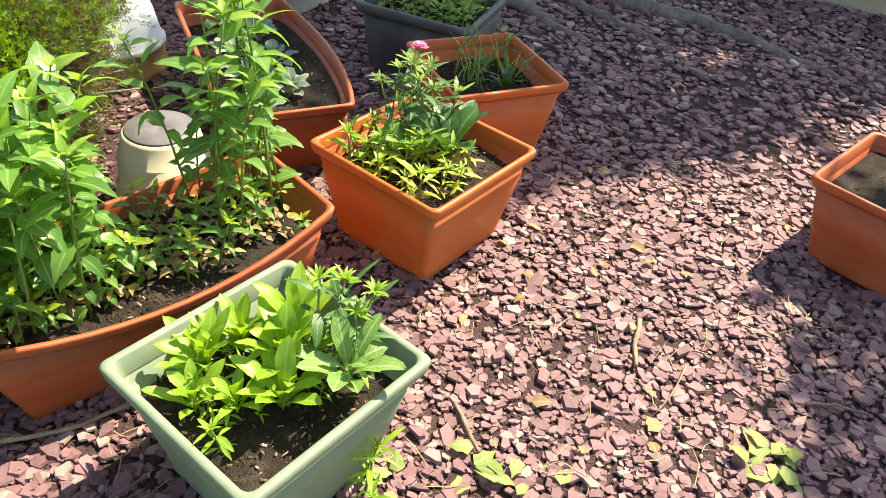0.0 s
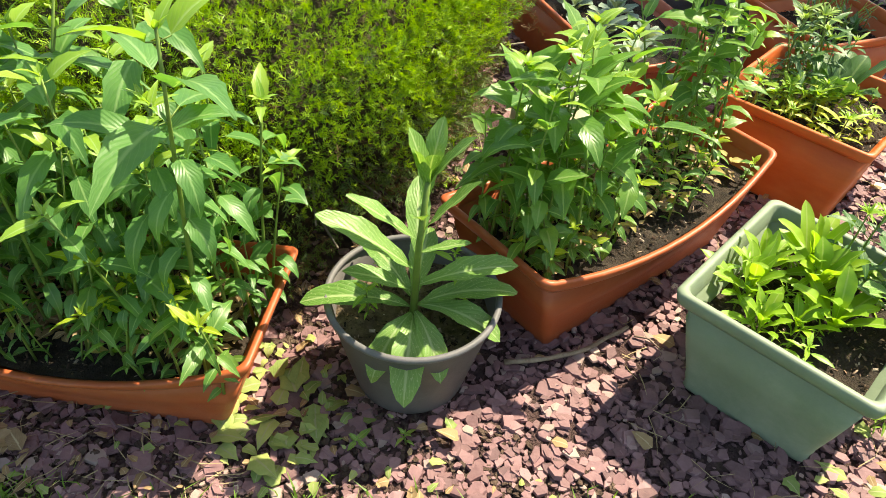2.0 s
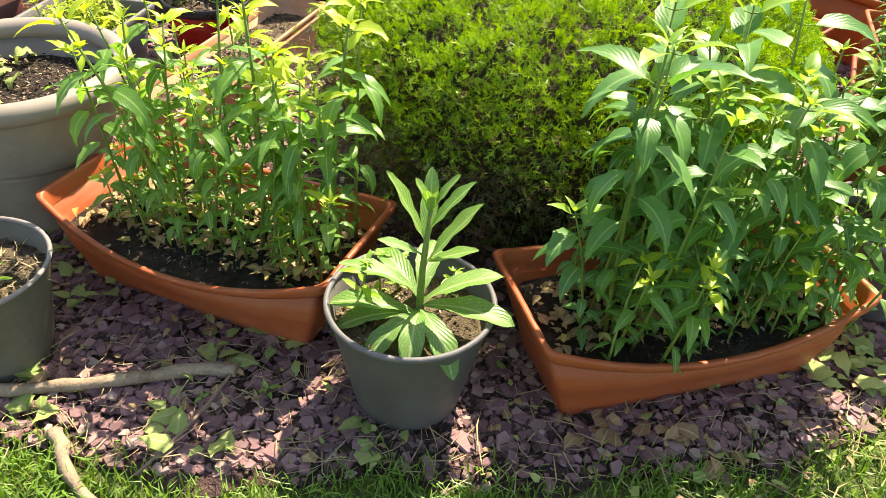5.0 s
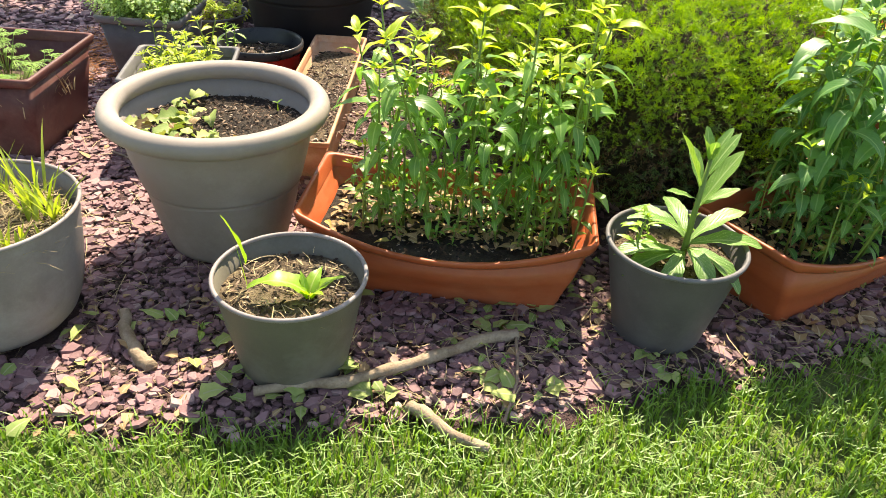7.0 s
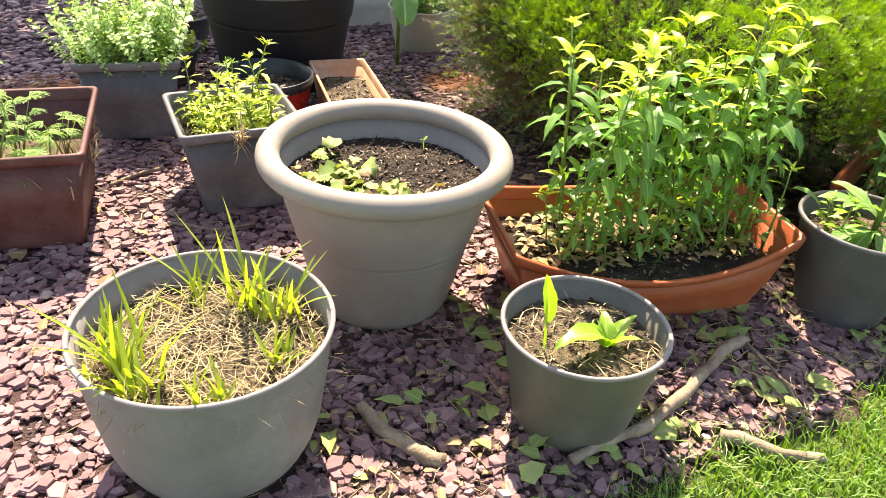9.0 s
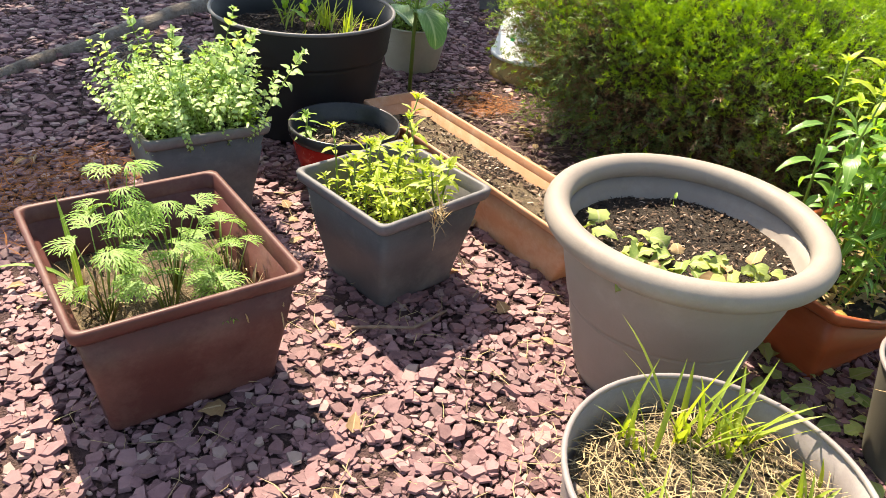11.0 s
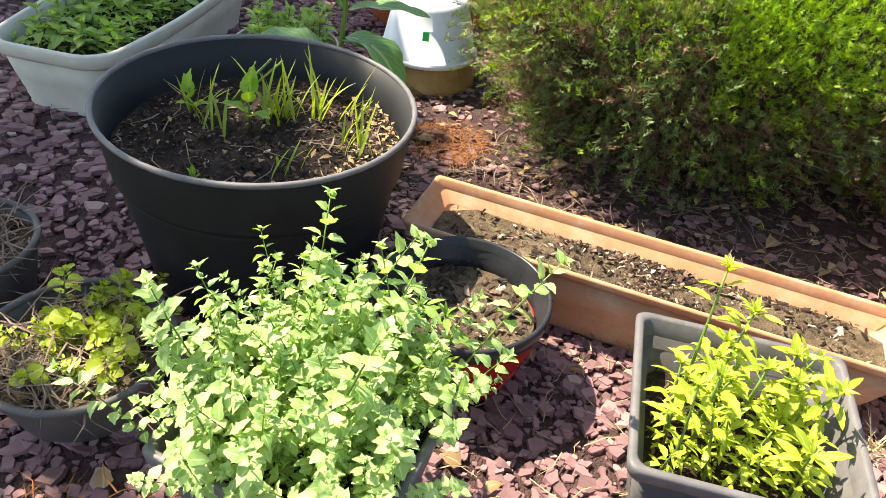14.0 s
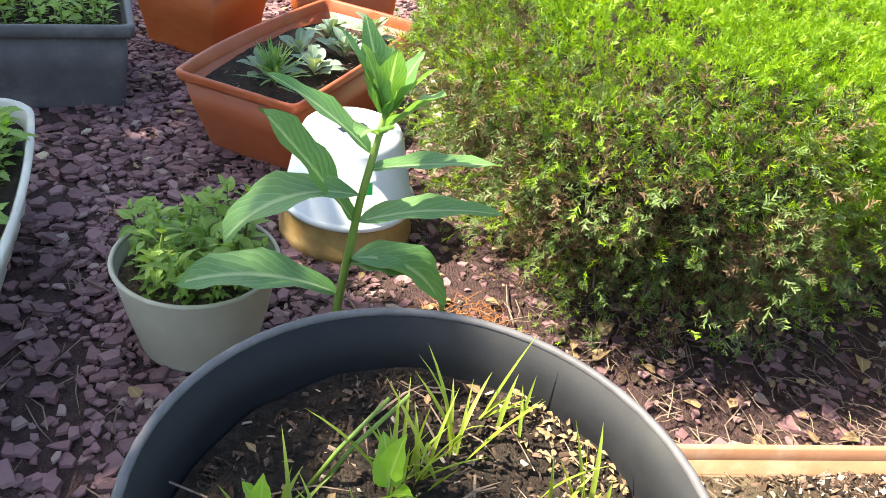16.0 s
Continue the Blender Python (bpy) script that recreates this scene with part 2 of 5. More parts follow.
    "wilted": leafy("wilted_leaf", (0.15, 0.24, 0.05), (0.40, 0.43, 0.14), (0.36, 0.36, 0.18), 0.2, 0.7),
    "litter": leafy("dead_leaf", (0.20, 0.11, 0.05), (0.42, 0.29, 0.15), (0.46, 0.34, 0.2), 0.15, 0.75),
    "treeleaf": leafy("tree_leaf", (0.05, 0.12, 0.025), (0.09, 0.18, 0.04), None, 0.3, 0.5),
    "petal": leafy("pink_petal", (0.62, 0.12, 0.34), (0.80, 0.32, 0.55), None, 0.3, 0.6),
}


def gravel_material(name, proud):
    m, nt, b = nodes_of(name)
    rnd = nt.nodes.new("ShaderNodeNewGeometry").outputs["Random Per Island"] if proud == "island" else nt.nodes.new("ShaderNodeObjectInfo").outputs["Random"]
    c = ramp(nt, rnd, [(0.0, (0.085, 0.040, 0.047)), (0.25, (0.165, 0.080, 0.088)), (0.65, (0.245, 0.120, 0.132)), (0.9, (0.35, 0.20, 0.21)), (1.0, (0.46, 0.36, 0.30))])
    c = mixed(nt, 0.4, c, ramp(nt, noise_tex(nt, 45, 5, 0.7), [(0.3, (0.11, 0.055, 0.06)), (0.7, (0.29, 0.165, 0.165))]))
    nt.links.new(c, b.inputs["Base Color"])
    b.inputs["Roughness"].default_value = 0.72
    bump(nt, b, noise_tex(nt, 160, 4, 0.7), 0.5, 0.004)
    return m


M["chips_stuff"] = gravel_material("purple_slate_chip", "island")
M["chip_single"] = gravel_material("purple_slate_chip_single", "object")
M["pebble"] = surface("pale_pebble", (0.42, 0.33, 0.22), (0.62, 0.54, 0.42), 30, 0.7, 200, 0.2, 0.002)
M["bed"] = surface("gravel_bed", (0.045, 0.025, 0.026), (0.13, 0.07, 0.068), 34, 0.95, 150, 1.0, 0.02, (0.13, 0.09, 0.06), 0.5)
M["mulch"] = surface("dark_mulch", (0.03, 0.018, 0.014), (0.13, 0.08, 0.06), 26, 0.95, 150, 1.0, 0.01, (0.26, 0.2, 0.15), 0.35)
M["lawn"] = surface("lawn_soil", (0.05, 0.075, 0.018), (0.14, 0.17, 0.05), 9, 0.95, 120, 1.0, 0.02, (0.20, 0.17, 0.07), 0.4)


# ---- mesh tools ----
class Buf:
    """Gathers vertices, faces and UVs of one mesh."""

    def __init__(self):
        self.v, self.f, self.uv = [], [], []

    def add(self, verts, faces, uvs=None):
        o = len(self.v)
        self.v += [tuple(p) for p in verts]
        self.uv += list(uvs) if uvs else [(0.5, 0.5)] * len(verts)
        self.f += [tuple(i + o for i in q) for q in faces]

    def mesh(self, name, material, smooth=True):
        me = bpy.data.meshes.new(name)
        me.from_pydata(self.v, [], self.f)
        layer = me.uv_layers.new(name="UVMap")
        idx = np.empty(len(me.loops), dtype=np.int32)
        me.loops.foreach_get("vertex_index", idx)
        layer.data.foreach_set("uv", np.array(self.uv, dtype=np.float32)[idx].ravel())
        me.polygons.foreach_set("use_smooth", np.full(len(me.polygons), smooth))
        me.materials.append(material)
        me.update()
        return me


def part(name, buf, material, parent=None, label="", smooth=True):
    ob = new(name, buf.mesh(name, material, smooth))
    ob.parent = parent
    return tagged(ob, label)


def thing(name, label, category, at=(0, 0, 0), rot=0.0, group="", kind="", scale=1.0):
    e = new(name)
    e.matrix_world = pose(*at, 0, 0, rot) @ Matrix.Scale(scale, 4)
    e.empty_display_size = 0.05
    return tagged(e, label, category, group, kind)


def loft(buf, loops, cap_first=False, cap_last=False):
    n = len(loops[0])
    verts = [p for lp in loops for p in lp]
    faces = []
    for k in range(len(loops) - 1):
        for i in range(n):
            j = (i + 1) % n
            faces.append((k * n + i, k * n + j, (k + 1) * n + j, (k + 1) * n + i))
    if cap_first:
        faces.append(tuple(range(n))[::-1])
    if cap_last:
        faces.append(tuple(range((len(loops) - 1) * n, len(loops) * n)))
    buf.add(verts, faces)


def ring(r, z, n=56, wob=0.0, seed=0):
    return [((r + wob * math.sin(2 * a + seed)) * math.cos(a), (r + wob * math.sin(2 * a + seed)) * math.sin(a), z) for a in (2 * math.pi * i / n for i in range(n))]


def rrect(sx, sy, z, r=0.02, seg=4, edge=12):
    """A rounded rectangle with points along its edges."""
    pts = []
    hx, hy = sx / 2, sy / 2
    corners = ((hx - r, hy - r, 0), (-hx + r, hy - r, 90), (-hx + r, -hy + r, 180), (hx - r, -hy + r, 270))
    for k, (cx, cy, a0) in enumerate(corners):
        arc = [(cx + r * math.cos(radians(a0 + 90 * i / seg)), cy + r * math.sin(radians(a0 + 90 * i / seg))) for i in range(seg + 1)]
        pts += arc
        nx, ny, a1 = corners[(k + 1) % 4]
        end = (nx + r * math.cos(radians(a1)), ny + r * math.sin(radians(a1)))
        for i in range(1, edge):
            t = i / edge
            pts.append((arc[-1][0] * (1 - t) + end[0] * t, arc[-1][1] * (1 - t) + end[1] * t))
    return [(x, y, z) for x, y in pts]


def soil_disc(inside, amp, seed, z):
    """A lumpy sheet of soil inside an outline (a function of angle giving a radius pair)."""
    b = Buf()
    rings, n = 14, 60
    loops = []
    for k in range(rings + 1):
        q = k / rings
        lp = []
        for i in range(n):
            a = 2 * math.pi * i / n
            x, y = inside(a)
            p = Vector((x * q, y * q, 0))
            h = noise.noise(Vector((p.x * 9 + seed, p.y * 9, 0.3))) * amp + noise.noise(Vector((p.x * 38, p.y * 38 + seed, 0.7))) * amp * 0.5
            lp.append((p.x, p.y, z + h * (1 - 0.6 * q)))
        loops.append(lp)
    loft(b, loops)
    return b


def chips_on(inside, n, z, seed, size=(0.008, 0.022), flat=0.35, lump=(0.02, 0.0)):
    """Loose chips and crumbs lying on soil."""
    r = random.Random(seed)
    b = Buf()
    for _ in range(n):
        a, q = r.uniform(0, 2 * math.pi), math.sqrt(r.random()) * 0.97
        x, y = inside(a)
        s = size[0] + (size[1] - size[0]) * r.random() ** 1.8
        p = Vector((x * q, y * q, 0))
        hh = noise.noise(Vector((p.x * 9 + lump[1], p.y * 9, 0.3))) * lump[0] + noise.noise(Vector((p.x * 38, p.y * 38 + lump[1], 0.7))) * lump[0] * 0.5
        m = Matrix.Translation((p.x, p.y, z + hh * (1 - 0.6 * q) + r.uniform(0.001, 0.007))) @ Euler((r.uniform(-0.9, 0.9), r.uniform(-0.7, 0.7), r.uniform(0, 6.3))).to_matrix().to_4x4()
        w, h = s * r.uniform(0.18, 0.6), s * flat * 0.4
        vs = [m @ Vector(p) for p in ((-s / 2, -w / 2, 0), (s / 2, -w * 0.3, 0), (s * 0.4, w / 2, 0), (-s * 0.4, w * 0.4, 0), (-s * 0.3, -w * 0.2, h), (s * 0.3, -w * 0.1, h), (s * 0.2, w * 0.25, h))]
        b.add(vs, [(4, 5, 6), (0, 1, 5, 4), (1, 2, 6, 5), (2, 3, 6), (3, 0, 4, 6)])
    return b


def tube(buf, pts, r0, r1, n=6, jit=0.0):
    pts = [Vector(p) for p in pts]
    loops = []
    for i, p in enumerate(pts):
        d = (pts[min(i + 1, len(pts) - 1)] - pts[max(i - 1, 0)]).normalized()
        u = d.cross(Vector((0.31, 0.77, 0.55))).normalized()
        w = d.cross(u)
        r = r0 + (r1 - r0) * i / max(len(pts) - 1, 1)
        loops.append([p + (u * math.cos(a) + w * math.sin(a)) * r * (1 + jit * math.sin(a * 2.0 + i * 1.9) + jit * math.sin(i * 5.3 + a)) for a in (2 * math.pi * k / n for k in range(n))])
    loft(buf, loops, True, True)


def leaf(buf, base, heading, rise, length, width, droop=0.6, fold=0.25, shape="ovate", seg=6, ripple=0.0, roll=0.0, seed=0, tooth=0.0):
    """One leaf: starts at base towards heading (radians), climbing at rise (radians) and bending down by droop."""
    prof = {"ovate": lambda t: math.sin(math.pi * t ** 0.62) ** 0.9 * (1 - 0.25 * t), "lance": lambda t: math.sin(math.pi * t ** 0.8) ** 0.8,
            "oblong": lambda t: math.sin(math.pi * min(t ** 1.25, 1)) ** 0.62, "spoon": lambda t: math.sin(math.pi * t ** 1.7) ** 0.75 * 0.95 + 0.05 * (1 - t),
            "oblance": lambda t: 0.05 + 0.95 * math.sin(math.pi * t ** 1.45) ** 0.75 if 0 < t < 1 else 0.04, "strap": lambda t: (1 - t ** 3) * (0.55 + 0.45 * min(1, t * 4)), "round": lambda t: math.sin(math.pi * t ** 0.8) ** 0.55}[shape]
    p = Vector(base)
    ang = rise
    step = length / seg
    side0 = Vector((-math.sin(heading), math.cos(heading), 0))
    verts, uvs, faces = [], [], []
    for i in range(seg + 1):
        t = i / seg
        fwd = Vector((math.cos(heading) * math.cos(ang), math.sin(heading) * math.cos(ang), math.sin(ang)))
        up = side0.cross(fwd) * -1
        if up.z < 0 and abs(ang) < 1.5:
            up = -up
        side = side0 * math.cos(roll) + up * math.sin(roll)
        w = width / 2 * max(prof(t), 0.02) * (1 + (tooth if i % 2 else -tooth))
        rp = ripple * math.sin(t * 17 + seed) * width
        verts += [p - side * w + up * (fold * w + rp), p + up * 0.0, p + side * w + up * (fold * w - rp)]
        uvs += [(0.0, t), (0.5, t), (1.0, t)]
        p = p + fwd * step
        ang -= droop / seg
    for i in range(seg):
        a = i * 3
        faces += [(a, a + 1, a + 4, a + 3), (a + 1, a + 2, a + 5, a + 4)]
    buf.add(verts, faces, uvs)
    return p


# ---- containers ----
def square_planter(name, label, x, y, rot, sx, sy, h, taper, mat, soil_drop, soil_mat="soil", bow=0.0, sag=0.0, back=0.0, lip=0.012, lip_h=0.03, groove=True, corner=0.022, rim_mat=None, soil_chips=900, chip_mat="chip", chip_size=(0.004, 0.018)):
    t = thing(name, label, "planter", (x, y, 0), rot)

    def bent(lp):
        out = []
        for px, py, pz in lp:
            k = max(0.0, 1 - (2 * px / sx) ** 2) * (pz / h)
            if py < 0:
                f = min(1.0, -py / (sy * 0.42)) ** 2
                out.append((px, py - bow * k * f, pz - sag * k * f))
            else:
                f = min(1.0, py / (sy * 0.42)) ** 2
                out.append((px, py + back * k * f, pz - sag * 0.35 * k * f))
        return out

    def lp(z, inset=0.0, out=0.0):
        s = taper + (1 - taper) * z / h
        return bent(rrect(sx * s - 2 * inset + 2 * out, sy * s - 2 * inset + 2 * out, z, corner))
    body, rim = Buf(), Buf()
    th = 0.006
    loft(body, [lp(0.004), lp(0.012, -0.003), lp(0.022, 0.0015), lp(0.05), lp(0.056, 0.002), lp(h * 0.45), lp(h * 0.74), lp(h * 0.745, 0.0035), lp(h - lip_h)] + [lp(h - lip_h, th), lp(h - 0.07, th), lp(h - 0.074, th + 0.012), lp(h * 0.55, th + 0.016), lp(0.03, th + 0.01)], True, True)
    loft(rim, [lp(h - lip_h - 0.002, 0.001), lp(h - lip_h - 0.004, 0, lip * 0.8), lp(h - lip_h + 0.004, 0, lip), lp(h - 0.006, 0, lip), lp(h, 0, lip * 0.6), lp(h, th * 0.4), lp(h - 0.004, th), lp(h - lip_h - 0.01, th + 0.001)])
    part("body", body, M[mat], t)
    part("rim", rim, M[rim_mat or mat], t, "rolled lip with scuffed edge")
    z = h - soil_drop
    s = taper + (1 - taper) * z / h
    ax, ay = sx * s / 2 - 0.012, sy * s / 2 - 0.012

    def inside(a):
        c, sn = math.cos(a), math.sin(a)
        k = min(ax / max(abs(c), 1e-6), ay / max(abs(sn), 1e-6))
        px, py = c * k, sn * k
        if py < 0 and bow:
            kk = max(0.0, 1 - (2 * px / sx) ** 2)
            zp = z / (1 - sag * kk / h)
            py *= (sy * (taper + (1 - taper) * zp / h) / 2 - 0.014 + bow * kk * zp / h) / ay
        return px, py
    part("soil", soil_disc(inside, 0.02, x * 3 + y, z), M[soil_mat], t, "lumpy soil")
    if soil_chips:
        tagged(part("crumb_layer", chips_on(inside, soil_chips, z, int(abs(x * 91 + y * 57)), chip_size, 0.35, (0.02, x * 3 + y)), M[chip_mat], t, "bark crumbs and dry bits"), kind="stuff")
    return t, z, inside


def crisp(profile):
    """Adds rings close to the ends of long stretches, so that walls shade evenly and edges stay tight."""
    out = [profile[0]]
    for (r0, z0), (r1, z1) in zip(profile, profile[1:]):
        d = math.hypot(r1 - r0, z1 - z0)
        if d > 0.04:
            for f in (0.007 / d, 1 - 0.007 / d):
                out.append((r0 + (r1 - r0) * f, z0 + (z1 - z0) * f))
        out.append((r1, z1))
    return out


def round_pot(name, label, x, y, profile, inner, mat, soil_z, soil_r, soil_mat="soil", rim=None, rim_mat=None, chips=220, chip_mat="chip", wob=0.0, chip_size=(0.006, 0.02), rot=0.0, soil_amp=0.02):
    """profile, inner: (radius, height) pairs from the foot up to the lip, and from the lip down inside."""
    t = thing(name, label, "plant pot", (x, y, 0), rot)
    body = Buf()
    profile = crisp(profile)
    loft(body, [ring(r, z, 56, wob * z) for r, z in profile] + [ring(r, z, 56, wob * z) for r, z in inner], True, True)
    part("body", body, M[mat], t)
    if rim:
        b = Buf()
        loft(b, [ring(r, z, 56, wob * z) for r, z in rim])
        part("rim", b, M[rim_mat or mat], t, "rounded lip")
    inside = lambda a: (soil_r * math.cos(a), soil_r * math.sin(a))
    part("soil", soil_disc(inside, soil_amp, x * 3 + y, soil_z), M[soil_mat], t, "lumpy soil")
    if chips:
        tagged(part("crumb_layer", chips_on(inside, chips, soil_z, int(abs(x * 91 + y * 57)), chip_size, 0.35, (soil_amp, x * 3 + y)), M[chip_mat], t, "bark crumbs and dry bits"), kind="stuff")
    return t


def rolled(r, z, rad, n=10):
    return [(r + rad * math.cos(a), z + rad * math.sin(a)) for a in (-2.4 + 2 * math.pi * i / n for i in range(n + 1))]


# ---- ground ----
EDGE = [(-9, 1.5), (-4.6, 1.3), (-3.72, 1.12), (-3.34, 0.97), (-2.9, 0.95), (-2.375, 0.89), (-1.75, 0.96), (-1.07, 1.05), (-0.577, 1.30), (0.128, 1.67), (0.4, 1.82), (0.9, 1.95), (2.0, 2.05), (9, 2.4)]


def edge_y(x):
    return float(np.interp(x, [p[0] for p in EDGE], [p[1] for p in EDGE])) + 0.025 * math.sin(x * 9.0) + 0.018 * math.sin(x * 23.0 + 1)


gb = Buf()
radii = [0.0, 2, 4, 7, 12, 25, 60, 150, 400, 1200]
loft(gb, [[(r * math.cos(a), r * math.sin(a) + 2, -0.014) for a in (2 * math.pi * i / 48 for i in range(48))] for r in radii[1:]], True)
ground = tagged(part("ground", gb, M["lawn"], None, "worn lawn earth reaching far around the bed"), category="ground", kind="structure")

bed = Buf()
nx, ny = 110, 60
vs, fs = [], []
for j in range(ny + 1):
    for i in range(nx + 1):
        x = -5.2 + 8.8 * i / nx
        y0 = edge_y(x) - 0.02
        y = y0 + (7.2 - y0) * (j / ny) ** 1.25
        vs.append((x, y, noise.noise(Vector((x * 2, y * 2, 0))) * 0.008 - (0.01 if j == 0 else 0)))
for j in range(ny):
    for i in range(nx):
        a = j * (nx + 1) + i
        fs.append((a, a + 1, a + nx + 2, a + nx + 1))
bed.add(vs, fs)
gravel_bed = tagged(part("gravel_bed", bed, M["bed"], None, "dark earth under the purple slate chips"), category="ground", kind="structure")

wall = Buf()
for x0, x1, zt in ((0.7, 6, 0.6),):
    loft(wall, [[(x0, 6.78, z), (x1, 6.62, z), (x1, 6.9, z), (x0, 7.05, z)] for z in (-0.05, 0.25, 0.255, zt)], True, True)
tagged(part("wall_north", wall, M["wall"], None, "tan rendered garden wall", False), category="wall", kind="structure")

# footprints kept free of loose chips: x, y, radius
FEET = [(-3.136, 1.884, 0.19), (-2.941, 1.21, 0.14), (-3.752, 1.488, 0.2), (-0.5, 1.79, 0.13), (-1.86, 1.207, 0.12), (-2.742, 3.826, 0.29), (-3.02, 3.25, 0.13), (-1.83, 4.04, 0.12), (-1.41, 3.585, 0.19), (0.2, 3.235, 0.2), (0.138, 3.866, 0.17), (0.33, 2.235, 0.18), (1.64, 3.94, 0.2), (-0.33, 4.42, 0.22), (-4.025, 2.81, 0.21), (-3.326, 2.695, 0.15), (-3.52, 3.45, 0.15)]


def chip_cloud(n, x0, x1, y0, y1, seed, size):
    r = np.random.default_rng(seed)
    x, y = r.uniform(x0, x1, n), r.uniform(y0, y1, n)
    e = np.interp(x, [p[0] for p in EDGE], [p[1] for p in EDGE]) + 0.025 * np.sin(x * 9.0) + 0.018 * np.sin(x * 23.0 + 1)
    keep = y > e + r.normal(0.02, 0.03, n)
    for fx, fy, fr in FEET:
        keep &= (x - fx) ** 2 + (y - fy) ** 2 > fr * fr
    under = ((x + 1.62) / 1.08) ** 2 + ((y - 2.55) / 1.05) ** 2
    keep &= (under > 1.0) | (r.random(n) < 0.16 + 0.5 * np.clip(under - 0.6, 0, 1))
    x, y = x[keep], y[keep]
    n = len(x)
    k = 5
    a = (np.arange(k)[None] + r.uniform(-0.32, 0.32, (n, k))) * 2 * np.pi / k
    s = r.gamma(6, size / 6, n).clip(size * 0.4, size * 2.0)
    rad = s[:, None] * r.uniform(0.7, 1.15, (n, k)) * 0.62
    asp = r.uniform(0.5, 0.95, n)[:, None]
    th = s * r.uniform(0.11, 0.26, n)
    low = np.stack([rad * np.cos(a), rad * np.sin(a) * asp, np.zeros((n, k))], -1)
    top = np.stack([rad * np.cos(a) * 0.86, rad * np.sin(a) * asp * 0.86, np.repeat(th[:, None], k, 1) * r.uniform(0.75, 1.1, (n, k))], -1)
    p = np.concatenate([low, top], 1)
    yaw, tx, ty = r.uniform(0, 6.28, n), r.normal(0, 0.12, n), r.normal(0, 0.12, n)
    p[:, :, 2] += p[:, :, 0] * np.tan(tx)[:, None] + p[:, :, 1] * np.tan(ty)[:, None]
    c, sn = np.cos(yaw)[:, None], np.sin(yaw)[:, None]
    q = np.stack([p[:, :, 0] * c - p[:, :, 1] * sn + x[:, None], p[:, :, 0] * sn + p[:, :, 1] * c + y[:, None], p[:, :, 2] + r.uniform(-0.001, 0.011, n)[:, None]], -1)
    base = (np.arange(n) * 2 * k)[:, None]
    quads = np.concatenate([np.stack([base[:, 0] + i, base[:, 0] + (i + 1) % k, base[:, 0] + k + (i + 1) % k, base[:, 0] + k + i], -1) for i in range(k)])
    tops = base + np.arange(k, 2 * k)[None]
    return q.reshape(-1, 3), quads, tops


def cloud_object(name, clouds, material, label, parent=None):
    v, f, o = [], [], 0
    for q, quads, tops in clouds:
        v.append(q)
        f += (quads + o).tolist() + (tops + o).tolist()
        o += len(q)
    me = bpy.data.meshes.new(name)
    me.from_pydata(np.concatenate(v).tolist(), [], f)
    me.materials.append(material)
    ob = new(name, me)
    ob.parent = parent
    return tagged(ob, label, "" if parent else "gravel", "", "stuff")


cloud_object("slate_chips", [chip_cloud(62000, -4.7, 2.2, 0.9, 4.3, 3, 0.028), chip_cloud(24000, -5.1, 3.5, 4.3, 7.1, 4, 0.036), chip_cloud(7000, 2.2, 3.5, 1.9, 4.3, 6, 0.036), chip_cloud(3000, -5.1, -4.7, 1.2, 4.3, 7, 0.036), chip_cloud(14000, -4.4, 1.8, 0.9, 3.5, 5, 0.017)], M["chips_stuff"], "purple slate chips covering the bed")
cloud_object("pale_pebbles", [chip_cloud(170, -1.0, 3.0, 3.2, 6.6, 8, 0.030), chip_cloud(70, -4.0, 1.6, 1.0, 3.4, 9, 0.024)], M["pebble"], "pale rounded pebbles scattered over the slate chips")

# lawn
r_ = np.random.default_rng(12)
NB = 120000
gx, gy = r_.uniform(-4.6, 0.9, NB), r_.uniform(-0.2, 1.9, NB)
ge = np.interp(gx, [p[0] for p in EDGE], [p[1] for p in EDGE]) + 0.025 * np.sin(gx * 9.0) + 0.018 * np.sin(gx * 23.0 + 1)
patch = np.array([noise.noise(Vector((a * 3.1, b * 3.1, 0.0))) for a, b in zip(gx, gy)])
ok = (gy < ge + r_.normal(-0.01, 0.035, NB)) & (r_.random(NB) < 0.72 + patch)
gx, gy = gx[ok], gy[ok]
NB = len(gx)
hd, ln, wd, le = r_.uniform(0, 6.28, NB), r_.uniform(0.035, 0.080, NB), r_.uniform(0.0016, 0.0032, NB), r_.uniform(0.2, 1.15, NB)
dx, dy = np.cos(hd), np.sin(hd)
P0 = np.stack([gx, gy, np.full(NB, -0.014)], -1)
SD = np.stack([-dy * wd, dx * wd, np.zeros(NB)], -1)
P1 = P0 + np.stack([dx * ln * 0.25 * le, dy * ln * 0.25 * le, ln * 0.62], -1)
P2 = P0 + np.stack([dx * ln * 0.85 * le, dy * ln * 0.85 * le, ln * (1.05 - 0.35 * le)], -1)
gv = np.stack([P0 - SD, P0 + SD, P1 + SD * 0.8, P1 - SD * 0.8, P2], 1).reshape(-1, 3)
gi = np.arange(NB) * 5
me = bpy.data.meshes.new("grass")
me.from_pydata(gv.tolist(), [], np.stack([gi, gi + 1, gi + 2, gi + 3], -1).tolist() + np.stack([gi + 3, gi + 2, gi + 4], -1).tolist())
me.materials.append(M["blade"])
tagged(new("grass", me), "short green lawn grass beside the gravel bed", "grass", "", "stuff")


